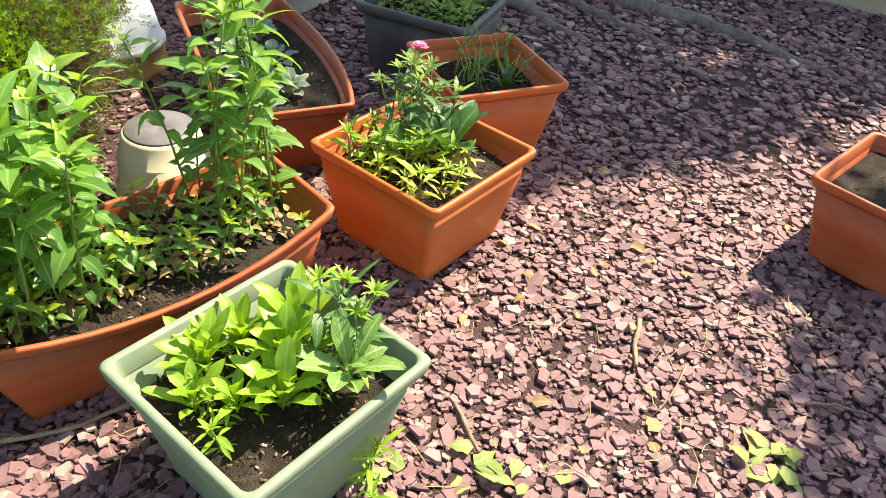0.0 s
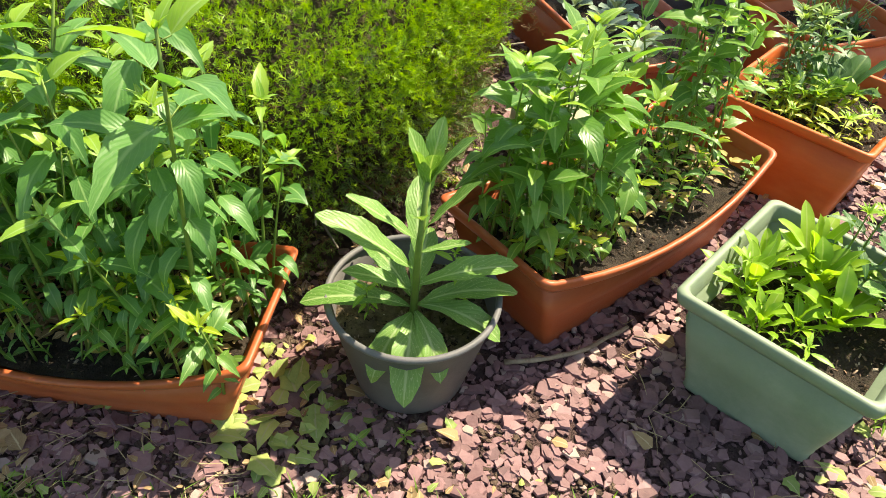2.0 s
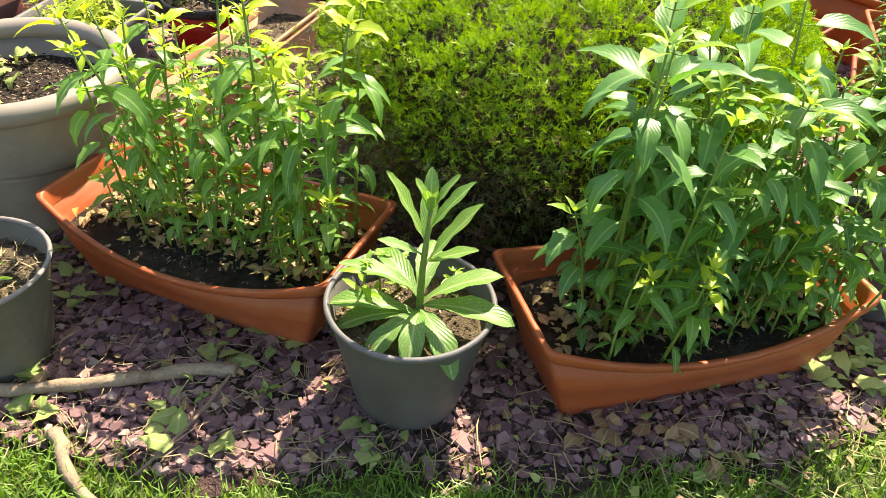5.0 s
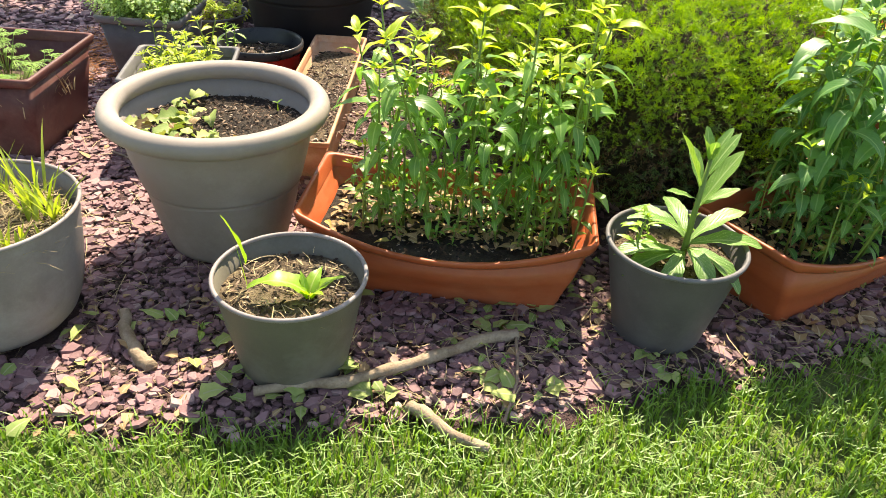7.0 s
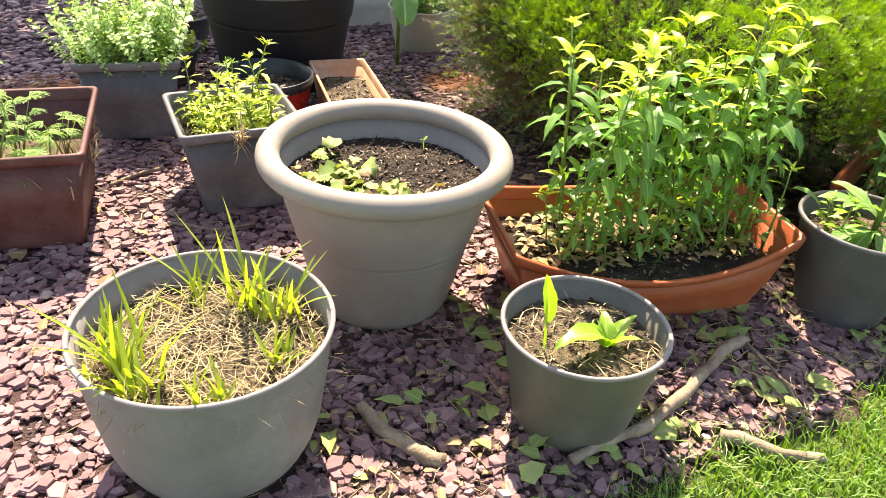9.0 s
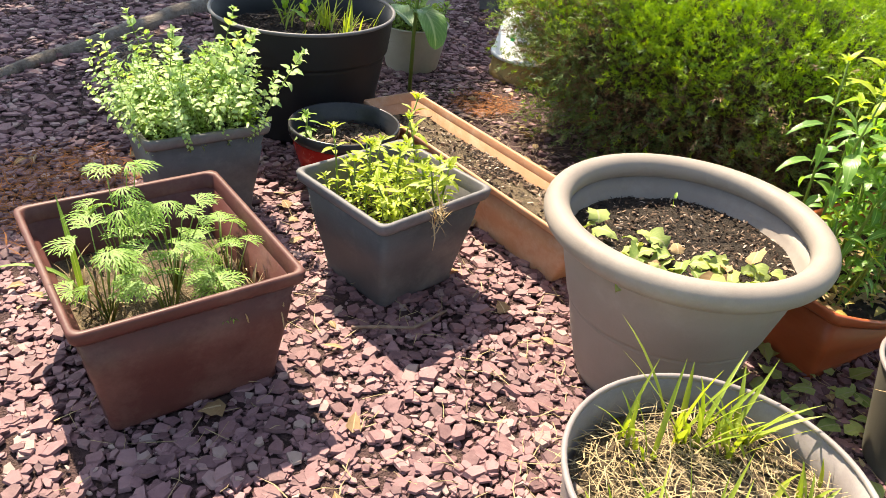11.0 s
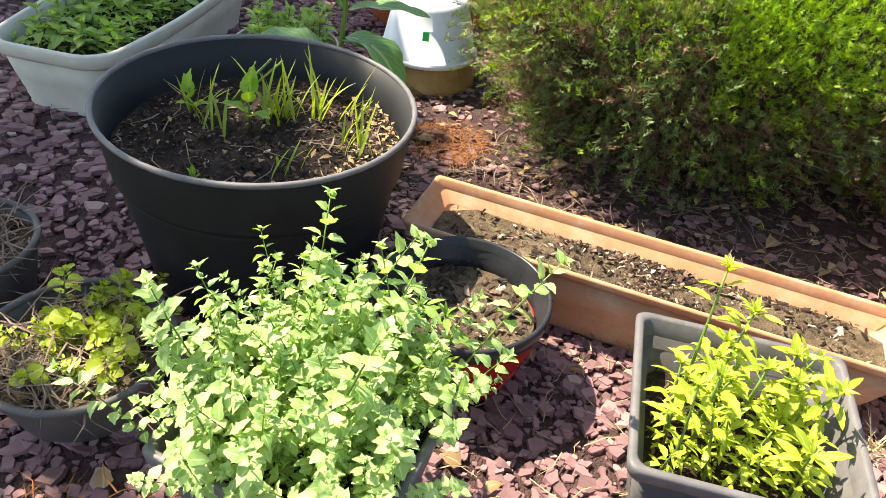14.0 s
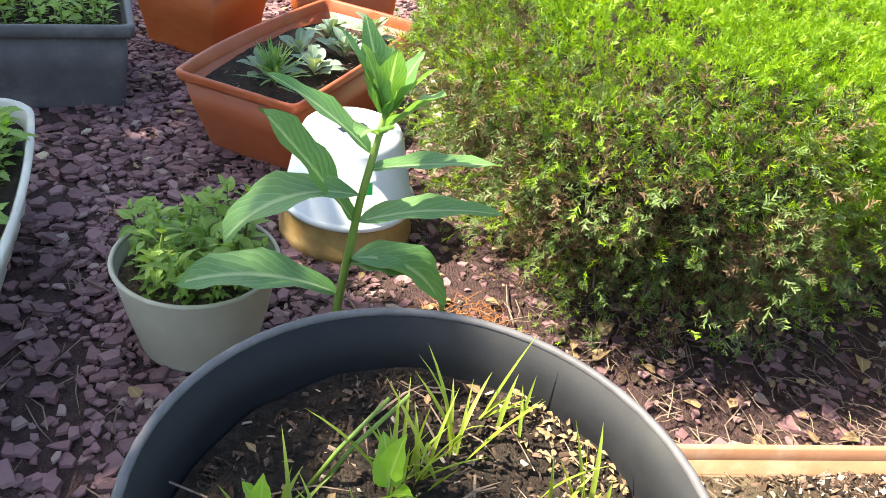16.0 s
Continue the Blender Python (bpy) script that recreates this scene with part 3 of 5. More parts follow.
# ---- long planters and boxes ----
long_1, z_l1, in_l1 = square_planter("long_planter", "warped terracotta plastic trough holding tall hyssop", -1.18, 1.44, 20.3, 0.90, 0.375, 0.29, 0.80, "terracotta", 0.095, bow=0.05, sag=0.075, back=0.015)
long_f, z_f, in_f = square_planter("long_planter", "warped terracotta plastic trough with a sagging front", -2.435, 1.588, -18.0, 0.88, 0.405, 0.29, 0.80, "terracotta", 0.10, bow=0.065, sag=0.075, back=0.015)
long_0, z_l0, in_l0 = square_planter("long_planter", "warped terracotta plastic trough with thinned hyssop", -0.233, 2.453, 67.1, 0.93, 0.39, 0.33, 0.80, "terracotta", 0.085, bow=0.05, sag=0.06, back=-0.02)
long_t, z_t, in_t = square_planter("long_planter", "bowed terracotta plastic trough with rosettes", -0.664, 3.549, 139.6, 0.98, 0.42, 0.30, 0.80, "terracotta", 0.08, bow=0.08, sag=0.03, back=0.0)
box_2, z_p2, in_p2 = square_planter("square_planter", "square orange plastic planter with sweet william", 0.2, 3.235, -14.5, 0.495, 0.49, 0.335, 0.78, "orange", 0.075)
box_3, z_p3, in_p3 = square_planter("square_planter", "square orange plastic planter with thin weeds", 0.138, 3.866, 49.2, 0.445, 0.445, 0.355, 0.77, "orange", 0.085)
box_4, z_p4, in_p4 = square_planter("square_planter", "square terracotta plastic planter with bare dark soil", 1.66, 3.94, -21.5, 0.5, 0.5, 0.33, 0.72, "terracotta", 0.06, soil_chips=60)
box_g, z_g, in_g = square_planter("square_planter", "sage green plastic planter full of leafy rosettes", 0.327, 2.235, -15.0, 0.45, 0.48, 0.355, 0.72, "green", 0.09, lip=0.016, lip_h=0.036)
box_s, z_s, in_s = square_planter("square_planter", "slate grey plastic planter with low green herbs", -0.33, 4.42, 2.0, 0.50, 0.50, 0.32, 0.86, "slate", 0.07, lip=0.02, lip_h=0.04)
box_b, z_b, in_b = square_planter("square_planter", "brown plastic planter with cut-leaved seedlings", -4.027, 2.806, -13.3, 0.50, 0.57, 0.35, 0.80, "brown", 0.15, soil_mat="drysoil", soil_chips=380)
box_d, z_d, in_d = square_planter("square_planter", "dark grey plastic planter with lime green shoots", -3.326, 2.695, -5.5, 0.40, 0.40, 0.335, 0.70, "slate", 0.11, rim_mat="rimgrey")
box_n, z_n, in_n = square_planter("square_planter", "dark grey plastic planter overflowing with catmint", -3.52, 3.45, -15.0, 0.385, 0.385, 0.345, 0.74, "slate", 0.05, rim_mat="rimgrey")
box_t, z_tan, in_tan = square_planter("window_box", "narrow tan plastic window box with dry bark soil", -2.762, 2.797, 77.2, 1.26, 0.25, 0.21, 0.82, "tan", 0.065, lip=0.008, lip_h=0.02, corner=0.014, soil_chips=3400, chip_size=(0.004, 0.028), soil_mat="drysoil")
trough, z_w, in_w = square_planter("plant_trough", "long weathered white plastic trough with small seedlings", -1.63, 4.68, -4.0, 1.20, 0.40, 0.27, 0.88, "trough", 0.05, bow=0.06, sag=0.0, back=0.04, lip=0.014, lip_h=0.05, corner=0.09, soil_chips=300)

# ---- round pots ----
round_pot("planter_pot", "large taupe plastic pot with a thick rolled rim", -3.136, 1.884, [(0.18, 0.004), (0.192, 0.012), (0.199, 0.03), (0.226, 0.13), (0.248, 0.235), (0.251, 0.24), (0.246, 0.246), (0.256, 0.252), (0.283, 0.36), (0.30, 0.46)], [(0.298, 0.47), (0.29, 0.42), (0.284, 0.415), (0.255, 0.3)], "taupe", 0.40, 0.286, rim=rolled(0.319, 0.478, 0.033, 18), chips=2800, chip_mat="chip", chip_size=(0.004, 0.018))
round_pot("nursery_pot", "grey green nursery pot with a few dock leaves", -2.941, 1.21, [(0.14, 0.004), (0.146, 0.012), (0.196, 0.285)], [(0.193, 0.285), (0.174, 0.2), (0.16, 0.15)], "olivegrey", 0.235, 0.182, "drysoil", rolled(0.197, 0.289, 0.006), "greypot", 420, "chip", chip_size=(0.006, 0.024))
round_pot("planter_pot", "pale grey tapered plastic pot full of grass and straw", -3.752, 1.488, [(0.13, 0.004), (0.155, 0.008), (0.18, 0.022), (0.204, 0.05), (0.222, 0.09), (0.236, 0.14), (0.25, 0.235), (0.264, 0.372)], [(0.261, 0.372), (0.254, 0.3), (0.246, 0.25)], "greypot", 0.305, 0.246, "drysoil", rolled(0.265, 0.376, 0.006), "greypot", 300, "chip", chip_size=(0.008, 0.03))
round_pot("nursery_pot", "weathered grey nursery pot holding a leafy rosette plant", -0.5, 1.79, [(0.13, 0.004), (0.137, 0.012), (0.2, 0.285)], [(0.197, 0.285), (0.173, 0.2), (0.158, 0.15)], "oldgrey", 0.225, 0.180, "drysoil", rolled(0.2, 0.288, 0.008), "rimgrey", 420)
round_pot("nursery_pot", "dark grey nursery pot holding a leafy rosette plant", -1.86, 1.207, [(0.125, 0.004), (0.132, 0.012), (0.194, 0.312)], [(0.191, 0.312), (0.167, 0.22), (0.15, 0.15)], "oldgrey", 0.255, 0.177, "drysoil", rolled(0.195, 0.315, 0.007), "rimgrey", 420)
round_pot("plant_tub", "big black plastic tub with bark soil and seedlings", -2.748, 3.814, [(0.275, 0.004), (0.29, 0.02), (0.32, 0.2), (0.347, 0.33), (0.344, 0.34), (0.357, 0.345), (0.378, 0.487)], [(0.372, 0.487), (0.354, 0.40), (0.335, 0.30)], "charcoal", 0.385, 0.347, rim=rolled(0.379, 0.491, 0.007), rim_mat="rimgrey", chips=4600, chip_mat="tubcrumb", chip_size=(0.003, 0.022), wob=0.012, soil_amp=0.035)
round_pot("nursery_pot", "glossy red pot with a black inner nursery liner", -3.02, 3.25, [(0.125, 0.004), (0.14, 0.012), (0.165, 0.08), (0.185, 0.15), (0.19, 0.205)], [(0.186, 0.205), (0.18, 0.16), (0.17, 0.12)], "red", 0.175, 0.172, "drysoil", [(0.188, 0.204), (0.2, 0.206), (0.204, 0.22), (0.203, 0.243), (0.198, 0.247), (0.192, 0.243), (0.19, 0.22), (0.187, 0.216), (0.185, 0.2), (0.182, 0.196), (0.178, 0.17)], "black", 420, chip_size=(0.01, 0.035))
round_pot("nursery_pot", "putty coloured plastic pot of mint", -1.83, 4.04, [(0.125, 0.004), (0.137, 0.012), (0.162, 0.12), (0.181, 0.236)], [(0.178, 0.236), (0.168, 0.19), (0.152, 0.12)], "putty", 0.20, 0.17, "drysoil", rolled(0.181, 0.24, 0.006), "putty", 120)
for bx, by, br_, bz in ((-3.3, 4.03, 0.2, 0.16), (-3.1, 4.42, 0.17, 0.2)):
    round_pot("plant_bowl", "low grey plastic bowl with dead stems", bx, by, [(br_ * 0.7, 0.004), (br_ * 0.75, 0.012), (br_ * 0.9, bz * 0.6), (br_ * 0.97, bz - 0.01)], [(br_ * 0.96, bz - 0.01), (br_ * 0.9, bz * 0.7), (br_ * 0.88, bz * 0.6)], "oldgrey", bz - 0.035, br_ * 0.92, "drysoil", rolled(br_ * 0.985, bz - 0.004, 0.009), "oldgrey", 120, "chip", chip_size=(0.01, 0.03))

# upturned pots
e = thing("upturned_pot", "ochre stained pot standing upside down on the gravel", "plant pot", (-1.41, 3.585, 0))
b = Buf()
loft(b, [ring(r, z) for r, z in ((0.196, 0.002), (0.2, 0.006), (0.199, 0.035), (0.192, 0.037), (0.19, 0.1), (0.186, 0.112), (0.175, 0.115))], False, True)
part("body", b, M["ochre"], e)
e = thing("upturned_bucket", "white plastic bucket standing upside down on an ochre pot", "bucket", (-1.41, 3.585, 0.1155))
b = Buf()
loft(b, [ring(r, z) for r, z in ((0.196, 0.0), (0.2, 0.003), (0.2, 0.016), (0.192, 0.02), (0.188, 0.02), (0.163, 0.14), (0.16, 0.142), (0.147, 0.205), (0.138, 0.224), (0.122, 0.232), (0.118, 0.229), (0.06, 0.226))], False, True)
part("body", b, M["white"], e)
for k in range(4):
    a = k * math.pi / 2 + 0.4
    b = Buf()
    loft(b, [[(0.035 * math.cos(a) + x * math.cos(a) - y * math.sin(a), 0.035 * math.sin(a) + x * math.sin(a) + y * math.cos(a), z) for x, y in ((-0.008, -0.014), (0.008, -0.014), (0.008, 0.014), (-0.008, 0.014))] for z in (0.2262, 0.2275)], True, True)
    part("drain_slot", b, M["black"], e, "dark drain slot", False)
b = Buf()
vs = [(-(0.1905 - 0.21 * (z - 0.02)) * math.cos(a) - 0.0015, (0.1905 - 0.21 * (z - 0.02)) * math.sin(a), z) for z in (0.108, 0.142) for a in (-0.13, -0.06, 0.02)]
b.add(vs, [(0, 1, 4, 3), (1, 2, 5, 4)])
part("sticker", b, M["sticker"], e, "small bright green sticker", False)
e = thing("upturned_pot", "cream coloured pot standing upside down with a grey bottom", "plant pot", (-0.6, 2.95, 0))
b = Buf()
loft(b, [ring(r, z) for r, z in ((0.165, 0.002), (0.168, 0.01), (0.165, 0.05), (0.155, 0.055), (0.142, 0.18), (0.136, 0.182), (0.122, 0.25), (0.112, 0.262))], False, True)
part("body", b, M["cream"], e)
b = Buf()
loft(b, [ring(r, z) for r, z in ((0.112, 0.2622), (0.108, 0.268), (0.02, 0.265), (0.012, 0.262))], True, False)
part("base", b, M["rimgrey"], e, "dusty grey bottom with a drain hole")


# ---- leafy plants ----
def stalk(seed, h, leaf_len, n_nodes, wide=0.38, leaf_mat="hyssop", tip_mat="young", name="hyssop_stalk", label="upright hyssop stalk with drooping toothed leaves", droop=1.0, category="plant", group="hyssop stalks", shape="ovate", low=0.12, rad=0.0042, tip_n=6, rise0=0.25, split=False, grow=0.75, young=0.86):
    """A stem with opposite pairs of leaves; grow: how much longer the leaves get towards the top; young: where the pale tip begins."""
    r = random.Random(seed)
    e = thing(name, label, category, group=group)
    st, lv, tp = Buf(), Buf(), Buf()
    own = []
    bx, by = r.uniform(-0.13, 0.13) * h, r.uniform(-0.13, 0.13) * h
    pt = lambda t: Vector((bx * t * t, by * t * t, h * t))
    tube(st, [pt(t) for t in (0, 0.25, 0.5, 0.75, 1.0)], rad, rad * 0.45, 6)
    for k in range(n_nodes):
        t = low + (0.97 - low) * k / (n_nodes - 1)
        size = leaf_len * (0.45 + grow * min(1.0, t * 1.25)) * (1.0 if t < young else 0.68)
        a0 = (k % 2) * math.pi / 2 + r.uniform(-0.5, 0.5)
        for sd in (0, math.pi):
            if r.random() < 0.07:
                continue
            buf = tp if t > young else lv
            if split:
                buf = Buf()
                own.append((buf, t > young))
            ll = size * r.uniform(0.75, 1.2)
            a = a0 + sd
            stalk_end = pt(t) + Vector((math.cos(a), math.sin(a), 0.25)) * ll * 0.16
            tube(st, [pt(t), stalk_end], rad * 0.3, rad * 0.22, 4)
            leaf(buf, stalk_end, a, (rise0 if t < 0.8 else 0.7) + r.uniform(-0.4, 0.2), ll, ll * wide * r.uniform(0.85, 1.15), droop * r.uniform(0.6, 1.4) * (1.0 if t < 0.85 else 0.7), r.uniform(0.12, 0.4), shape, 8, 0.022, r.uniform(-0.35, 0.35), seed + k, 0.07)
    for k in range(tip_n):
        a = k * 2.4 + seed
        ll = leaf_len * r.uniform(0.3, 0.62)
        if split:
            own.append((Buf(), True))
        leaf(own[-1][0] if split else tp, pt(0.99), a, r.uniform(0.4, 1.2), ll, ll * wide * 0.8, 0.7, 0.3, shape, 5)
    part("stem", st, M["stem"], e)
    for buf, pale in own:
        part("leaf", buf, M[tip_mat if pale else leaf_mat], e, "pale young leaf at the tip" if pale else "")
    if not split:
        tagged(part("foliage", lv, M[leaf_mat], e), kind="stuff")
        tagged(part("shoot_tip", tp, M[tip_mat], e, "pale young leaves at the tip"), kind="stuff")
    return e


def planted(protos, planter, spots, z, scales, seed=0, lean=6.0):
    """Sets copies of the prototype stalks into a planter; the first ones are the prototypes themselves."""
    r = random.Random(seed)
    pm = planter.matrix_world.copy() if planter else Matrix.Identity(4)
    for i, (x, y) in enumerate(spots):
        sc = r.uniform(*scales)
        m = pm @ pose(x, y, z - 0.012, r.uniform(-lean, lean), r.uniform(-lean, lean), r.uniform(0, 360)) @ Matrix.Scale(sc, 4)
        src = protos[i % len(protos)]
        if "set" in src:
            copy_thing(src, m)
        else:
            src.matrix_world = m
            src["set"] = 1


def scatter(n, x0, x1, y0, y1, seed, gap=0.03):
    r, out = random.Random(seed), []
    for _ in range(n * 30):
        p = (r.uniform(x0, x1), r.uniform(y0, y1))
        if all((p[0] - q[0]) ** 2 + (p[1] - q[1]) ** 2 > gap * gap for q in out):
            out.append(p)
        if len(out) == n:
            break
    return out


bpy.context.view_layer.update()
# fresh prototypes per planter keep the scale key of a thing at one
tall = [stalk(s, 0.74, 0.104, 11, 0.40, "hyssop_dimmed", "hyssop_tip", split=True, rad=0.0055, tip_n=5, droop=1.35, rise0=0.05, grow=0.95, young=0.9) for s in range(1, 7)]
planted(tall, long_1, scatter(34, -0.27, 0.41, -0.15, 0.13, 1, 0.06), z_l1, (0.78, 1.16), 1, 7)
mid_l1 = [stalk(50 + s, 0.42, 0.088, 8, 0.44, "hyssop_dimmed", "hyssop_tip", split=True, rad=0.004, tip_n=4, droop=1.2, rise0=0.1, label="half-grown hyssop stalk in the trough") for s in range(4)]
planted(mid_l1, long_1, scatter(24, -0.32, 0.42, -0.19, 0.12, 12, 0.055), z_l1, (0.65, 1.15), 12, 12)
short_l1 = [stalk(40 + s, 0.30, 0.07, 6, label="short leaning hyssop stalk at the trough's edge") for s in range(3)]
planted(short_l1, long_1, scatter(16, -0.34, 0.42, -0.2, -0.1, 2, 0.05), z_l1, (0.6, 1.1), 2, 18)
mid = [stalk(10 + s, 0.58, 0.088, 11, 0.37, split=True, rad=0.005, tip_n=6, droop=1.3, rise0=0.1, young=0.82) for s in range(5)]
planted(mid, long_f, scatter(32, -0.22, 0.38, -0.12, 0.15, 3, 0.058), z_f, (0.78, 1.18), 3, 8)
planted([stalk(60 + s, 0.24, 0.058, 6, label="short hyssop seedling in the trough") for s in range(3)], long_f, scatter(22, -0.3, 0.38, -0.17, 0.12, 4, 0.05), z_f, (0.7, 1.2), 4, 12)
planted([stalk(20 + s, 0.55, 0.108, 9, 0.5, "hyssop", "hyssop_tip", split=True, tip_n=5, rise0=0.15, droop=1.1, young=0.88) for s in range(4)], long_0, scatter(27, -0.43, -0.11, -0.14, 0.13, 5, 0.052), z_l0, (0.66, 1.05), 5, 6)
planted([stalk(30 + s, 0.54, 0.088, 9, 0.46, "hyssop", "hyssop_tip", split=True, tip_n=5, young=0.88) for s in range(3)], long_0, scatter(13, 0.19, 0.42, -0.08, 0.15, 6, 0.055), z_l0, (0.88, 1.2), 6, 6)
planted([stalk(70 + s, 0.17, 0.056, 6, 0.5, label="short hyssop seedling in the trough") for s in range(3)], long_0, scatter(40, -0.40, 0.42, -0.18, 0.14, 7, 0.045), z_l0, (0.6, 1.2), 7, 12)


def rosette(name, label, at, rot, leaves, mat, stem=None, category="plant", group=""):
    """leaves: (height, angle deg, rise deg, length, width, droop, shape); each leaf is a part."""
    e = thing(name, label, category, at, rot, group)
    if stem:
        b = Buf()
        tube(b, stem[0], stem[1], stem[2], 8)
        part("stem", b, M["stem"], e)
    for k, (h, a, rise, ll, w, dr, sh) in enumerate(leaves):
        b = Buf()
        base = Vector((0, 0, h))
        if stem:
            pts = stem[0]
            t = min(h / pts[-1][2], 1)
            base = Vector((pts[-1][0] * t * t, pts[-1][1] * t * t, h))
        leaf(b, base, radians(a), radians(rise), ll, w, dr, 0.3, sh, 14, 0.045, 0.1 * math.sin(k * 3.0), k * 1.7, 0.03)
        part("leaf", b, M[mat], e)
    return e


def foxglove(at, h, tip, basal, upper, label):
    """basal: (heading, rise, length, droop); upper: (height share, heading, rise, length, droop)."""
    lv = [(0.02 + 0.006 * k, a, up, ll, ll * 0.30, dr, "oblance") for k, (a, up, ll, dr) in enumerate(basal)]
    lv += [(h * f, a, up, ll, ll * 0.28, dr, "oblance") for f, a, up, ll, dr in upper]
    lv += [(h * 0.97, k * 75 + 20, 62 + 5 * k, tip * (1 - 0.1 * k), tip * 0.28, 0.25, "oblong") for k in range(5)]
    return rosette("foxglove_plant", label, at, 0, lv, "mullein", ([(0, 0, 0), (0.004, 0.003, h * 0.5), (0.015, 0.012, h)], 0.010, 0.006))


foxglove((-0.485, 1.765, 0.235), 0.40, 0.16,
         [(295, 22, 0.25, 1.5), (268, 15, 0.21, 1.5), (322, 15, 0.2, 1.4), (208, 24, 0.27, 0.9), (35, 30, 0.25, 0.9), (12, 18, 0.23, 1.2), (110, 35, 0.22, 0.8), (155, 30, 0.22, 0.9)],
         [(0.22, 215, 38, 0.18, 0.5), (0.27, 30, 30, 0.24, 0.5), (0.38, 205, 44, 0.26, 0.4), (0.45, 120, 45, 0.2, 0.4), (0.52, 25, 25, 0.12, 0.2), (0.6, 205, 40, 0.19, 0.15), (0.66, 25, 54, 0.19, 0.1), (0.74, 290, 50, 0.14, 0.3), (0.82, 110, 60, 0.15, 0.2)],
         "leafy plant with long crinkled leaves in a grey pot")
foxglove((-1.84, 1.195, 0.262), 0.31, 0.11,
         [(180, 24, 0.22, 0.8), (192, 10, 0.21, 0.8), (230, 5, 0.19, 1.0), (268, 28, 0.19, 1.5), (300, 15, 0.21, 1.2), (350, 18, 0.23, 0.7), (12, 38, 0.21, 0.7), (85, 32, 0.2, 0.8), (130, 30, 0.19, 0.8)],
         [(0.28, 175, 34, 0.2, 0.7), (0.5, 15, 58, 0.21, 0.2), (0.55, 0, 28, 0.13, 0.2), (0.62, 182, 24, 0.11, 0.2), (0.72, 170, 64, 0.19, 0.1), (0.8, 20, 58, 0.16, 0.3), (0.7, 90, 50, 0.14, 0.3)],
         "leafy plant with insect-bitten crinkled leaves in a dark pot")
planted([stalk(80 + s, 0.16, 0.05, 6, 0.3, "bright", "bright", "seedling", "small narrow-leaved seedling in a pot", 0.7, group="seedlings in pots", shape="lance") for s in range(3)], None, [(-1.94, 1.28), (-1.9, 1.3), (-1.98, 1.22), (-0.58, 1.72), (-0.6, 1.8), (-0.42, 1.86), (-1.77, 1.3)], 0.25, (0.7, 1.2), 8)

# tall plant by the black tub
tl = [(0.32, 76, 24, 0.34, 0.09, 0.9, "oblong"), (0.41, -108, 18, 0.28, 0.095, 1.9, "oblong"), (0.40, -125, 20, 0.13, 0.05, 0.5, "oblong"), (0.56, 88, 18, 0.29, 0.095, 1.4, "oblong"), (0.50, 70, 52, 0.28, 0.08, 0.1, "oblong"), (0.50, -105, 22, 0.29, 0.055, 0.5, "lance"), (0.62, -100, 10, 0.25, 0.05, 0.2, "lance"), (0.65, 60, 40, 0.24, 0.055, 0.4, "lance"), (0.69, -130, 50, 0.16, 0.06, 0.2, "oblong"), (0.69, 150, 40, 0.15, 0.05, 0.6, "lance")]
tl += [(0.73, 55 * k + 10, 58 + 6 * (k % 4), 0.18 - 0.01 * k, 0.042, 0.2, "lance") for k in range(8)]
tl = [(h_, a_, r_s, l_, w_ * 1.4, d_, s_) for h_, a_, r_s, l_, w_, d_, s_ in tl]
rosette("tall_plant", "tall single-stemmed plant with long drooping leaves behind the black tub", (-2.104, 3.788, 0), 0, tl, "tallleaf", ([(0, 0, 0), (-0.004, -0.008, 0.3), (-0.015, -0.033, 0.55), (-0.03, -0.065, 0.76)], 0.011, 0.006))


# ---- juniper hedge ----
HC, HR = Vector((-1.50, 2.55, 0)), (0.80, 1.0)


def hedge_f(z):
    return float(np.interp(z, [0.0, 0.1, 0.3, 0.5, 0.66, 0.78, 0.86, 0.9], [0.70, 0.78, 0.9, 1.0, 0.98, 0.84, 0.5, 0.0]))


def hedge_r(a):
    c, s = abs(math.cos(a)) / HR[0], abs(math.sin(a)) / HR[1]
    s *= 1.16 if math.sin(a) > 0 else 1.0
    return (c ** 2.6 + s ** 2.6) ** (-1 / 2.6) * (1 + 0.07 * max(0.0, math.cos(a + 0.8)))


def hedge_point(a, z, k=1.0):
    n = 1 + 0.10 * noise.noise(Vector((math.cos(a) * 2.2, math.sin(a) * 2.2, z * 3))) + 0.06 * noise.noise(Vector((math.cos(a) * 6, math.sin(a) * 6, z * 9)))
    f = hedge_f(z)
    if z < 0.5:
        f += (1 - f) * 0.75 * max(0.0, math.cos(a + 0.8))
    q = hedge_r(a) * f * n * k
    return Vector((HC.x + q * math.cos(a), HC.y + q * math.sin(a), z + 0.05 * noise.noise(Vector((q * math.cos(a) * 4, q * math.sin(a) * 4, 5)))))


hedge = thing("juniper_shrub", "dense spreading juniper with yellow-green tips and brown twiggy flanks", "shrub", (HC.x, HC.y, 0))
b = Buf()
off = Vector((HC.x, HC.y, 0))
# Added solid core: blocks light through the shrub and darkens its gaps.
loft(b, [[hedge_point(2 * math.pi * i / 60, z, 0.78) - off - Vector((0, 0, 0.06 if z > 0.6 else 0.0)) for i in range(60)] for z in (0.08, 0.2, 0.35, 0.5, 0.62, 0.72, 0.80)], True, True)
part("light_block_core", b, surface("light_block_brown", (0.02, 0.015, 0.009), (0.09, 0.065, 0.035), 30, 0.95, 90, 1.0, 0.03), hedge, "dark solid core added to keep light from passing through")


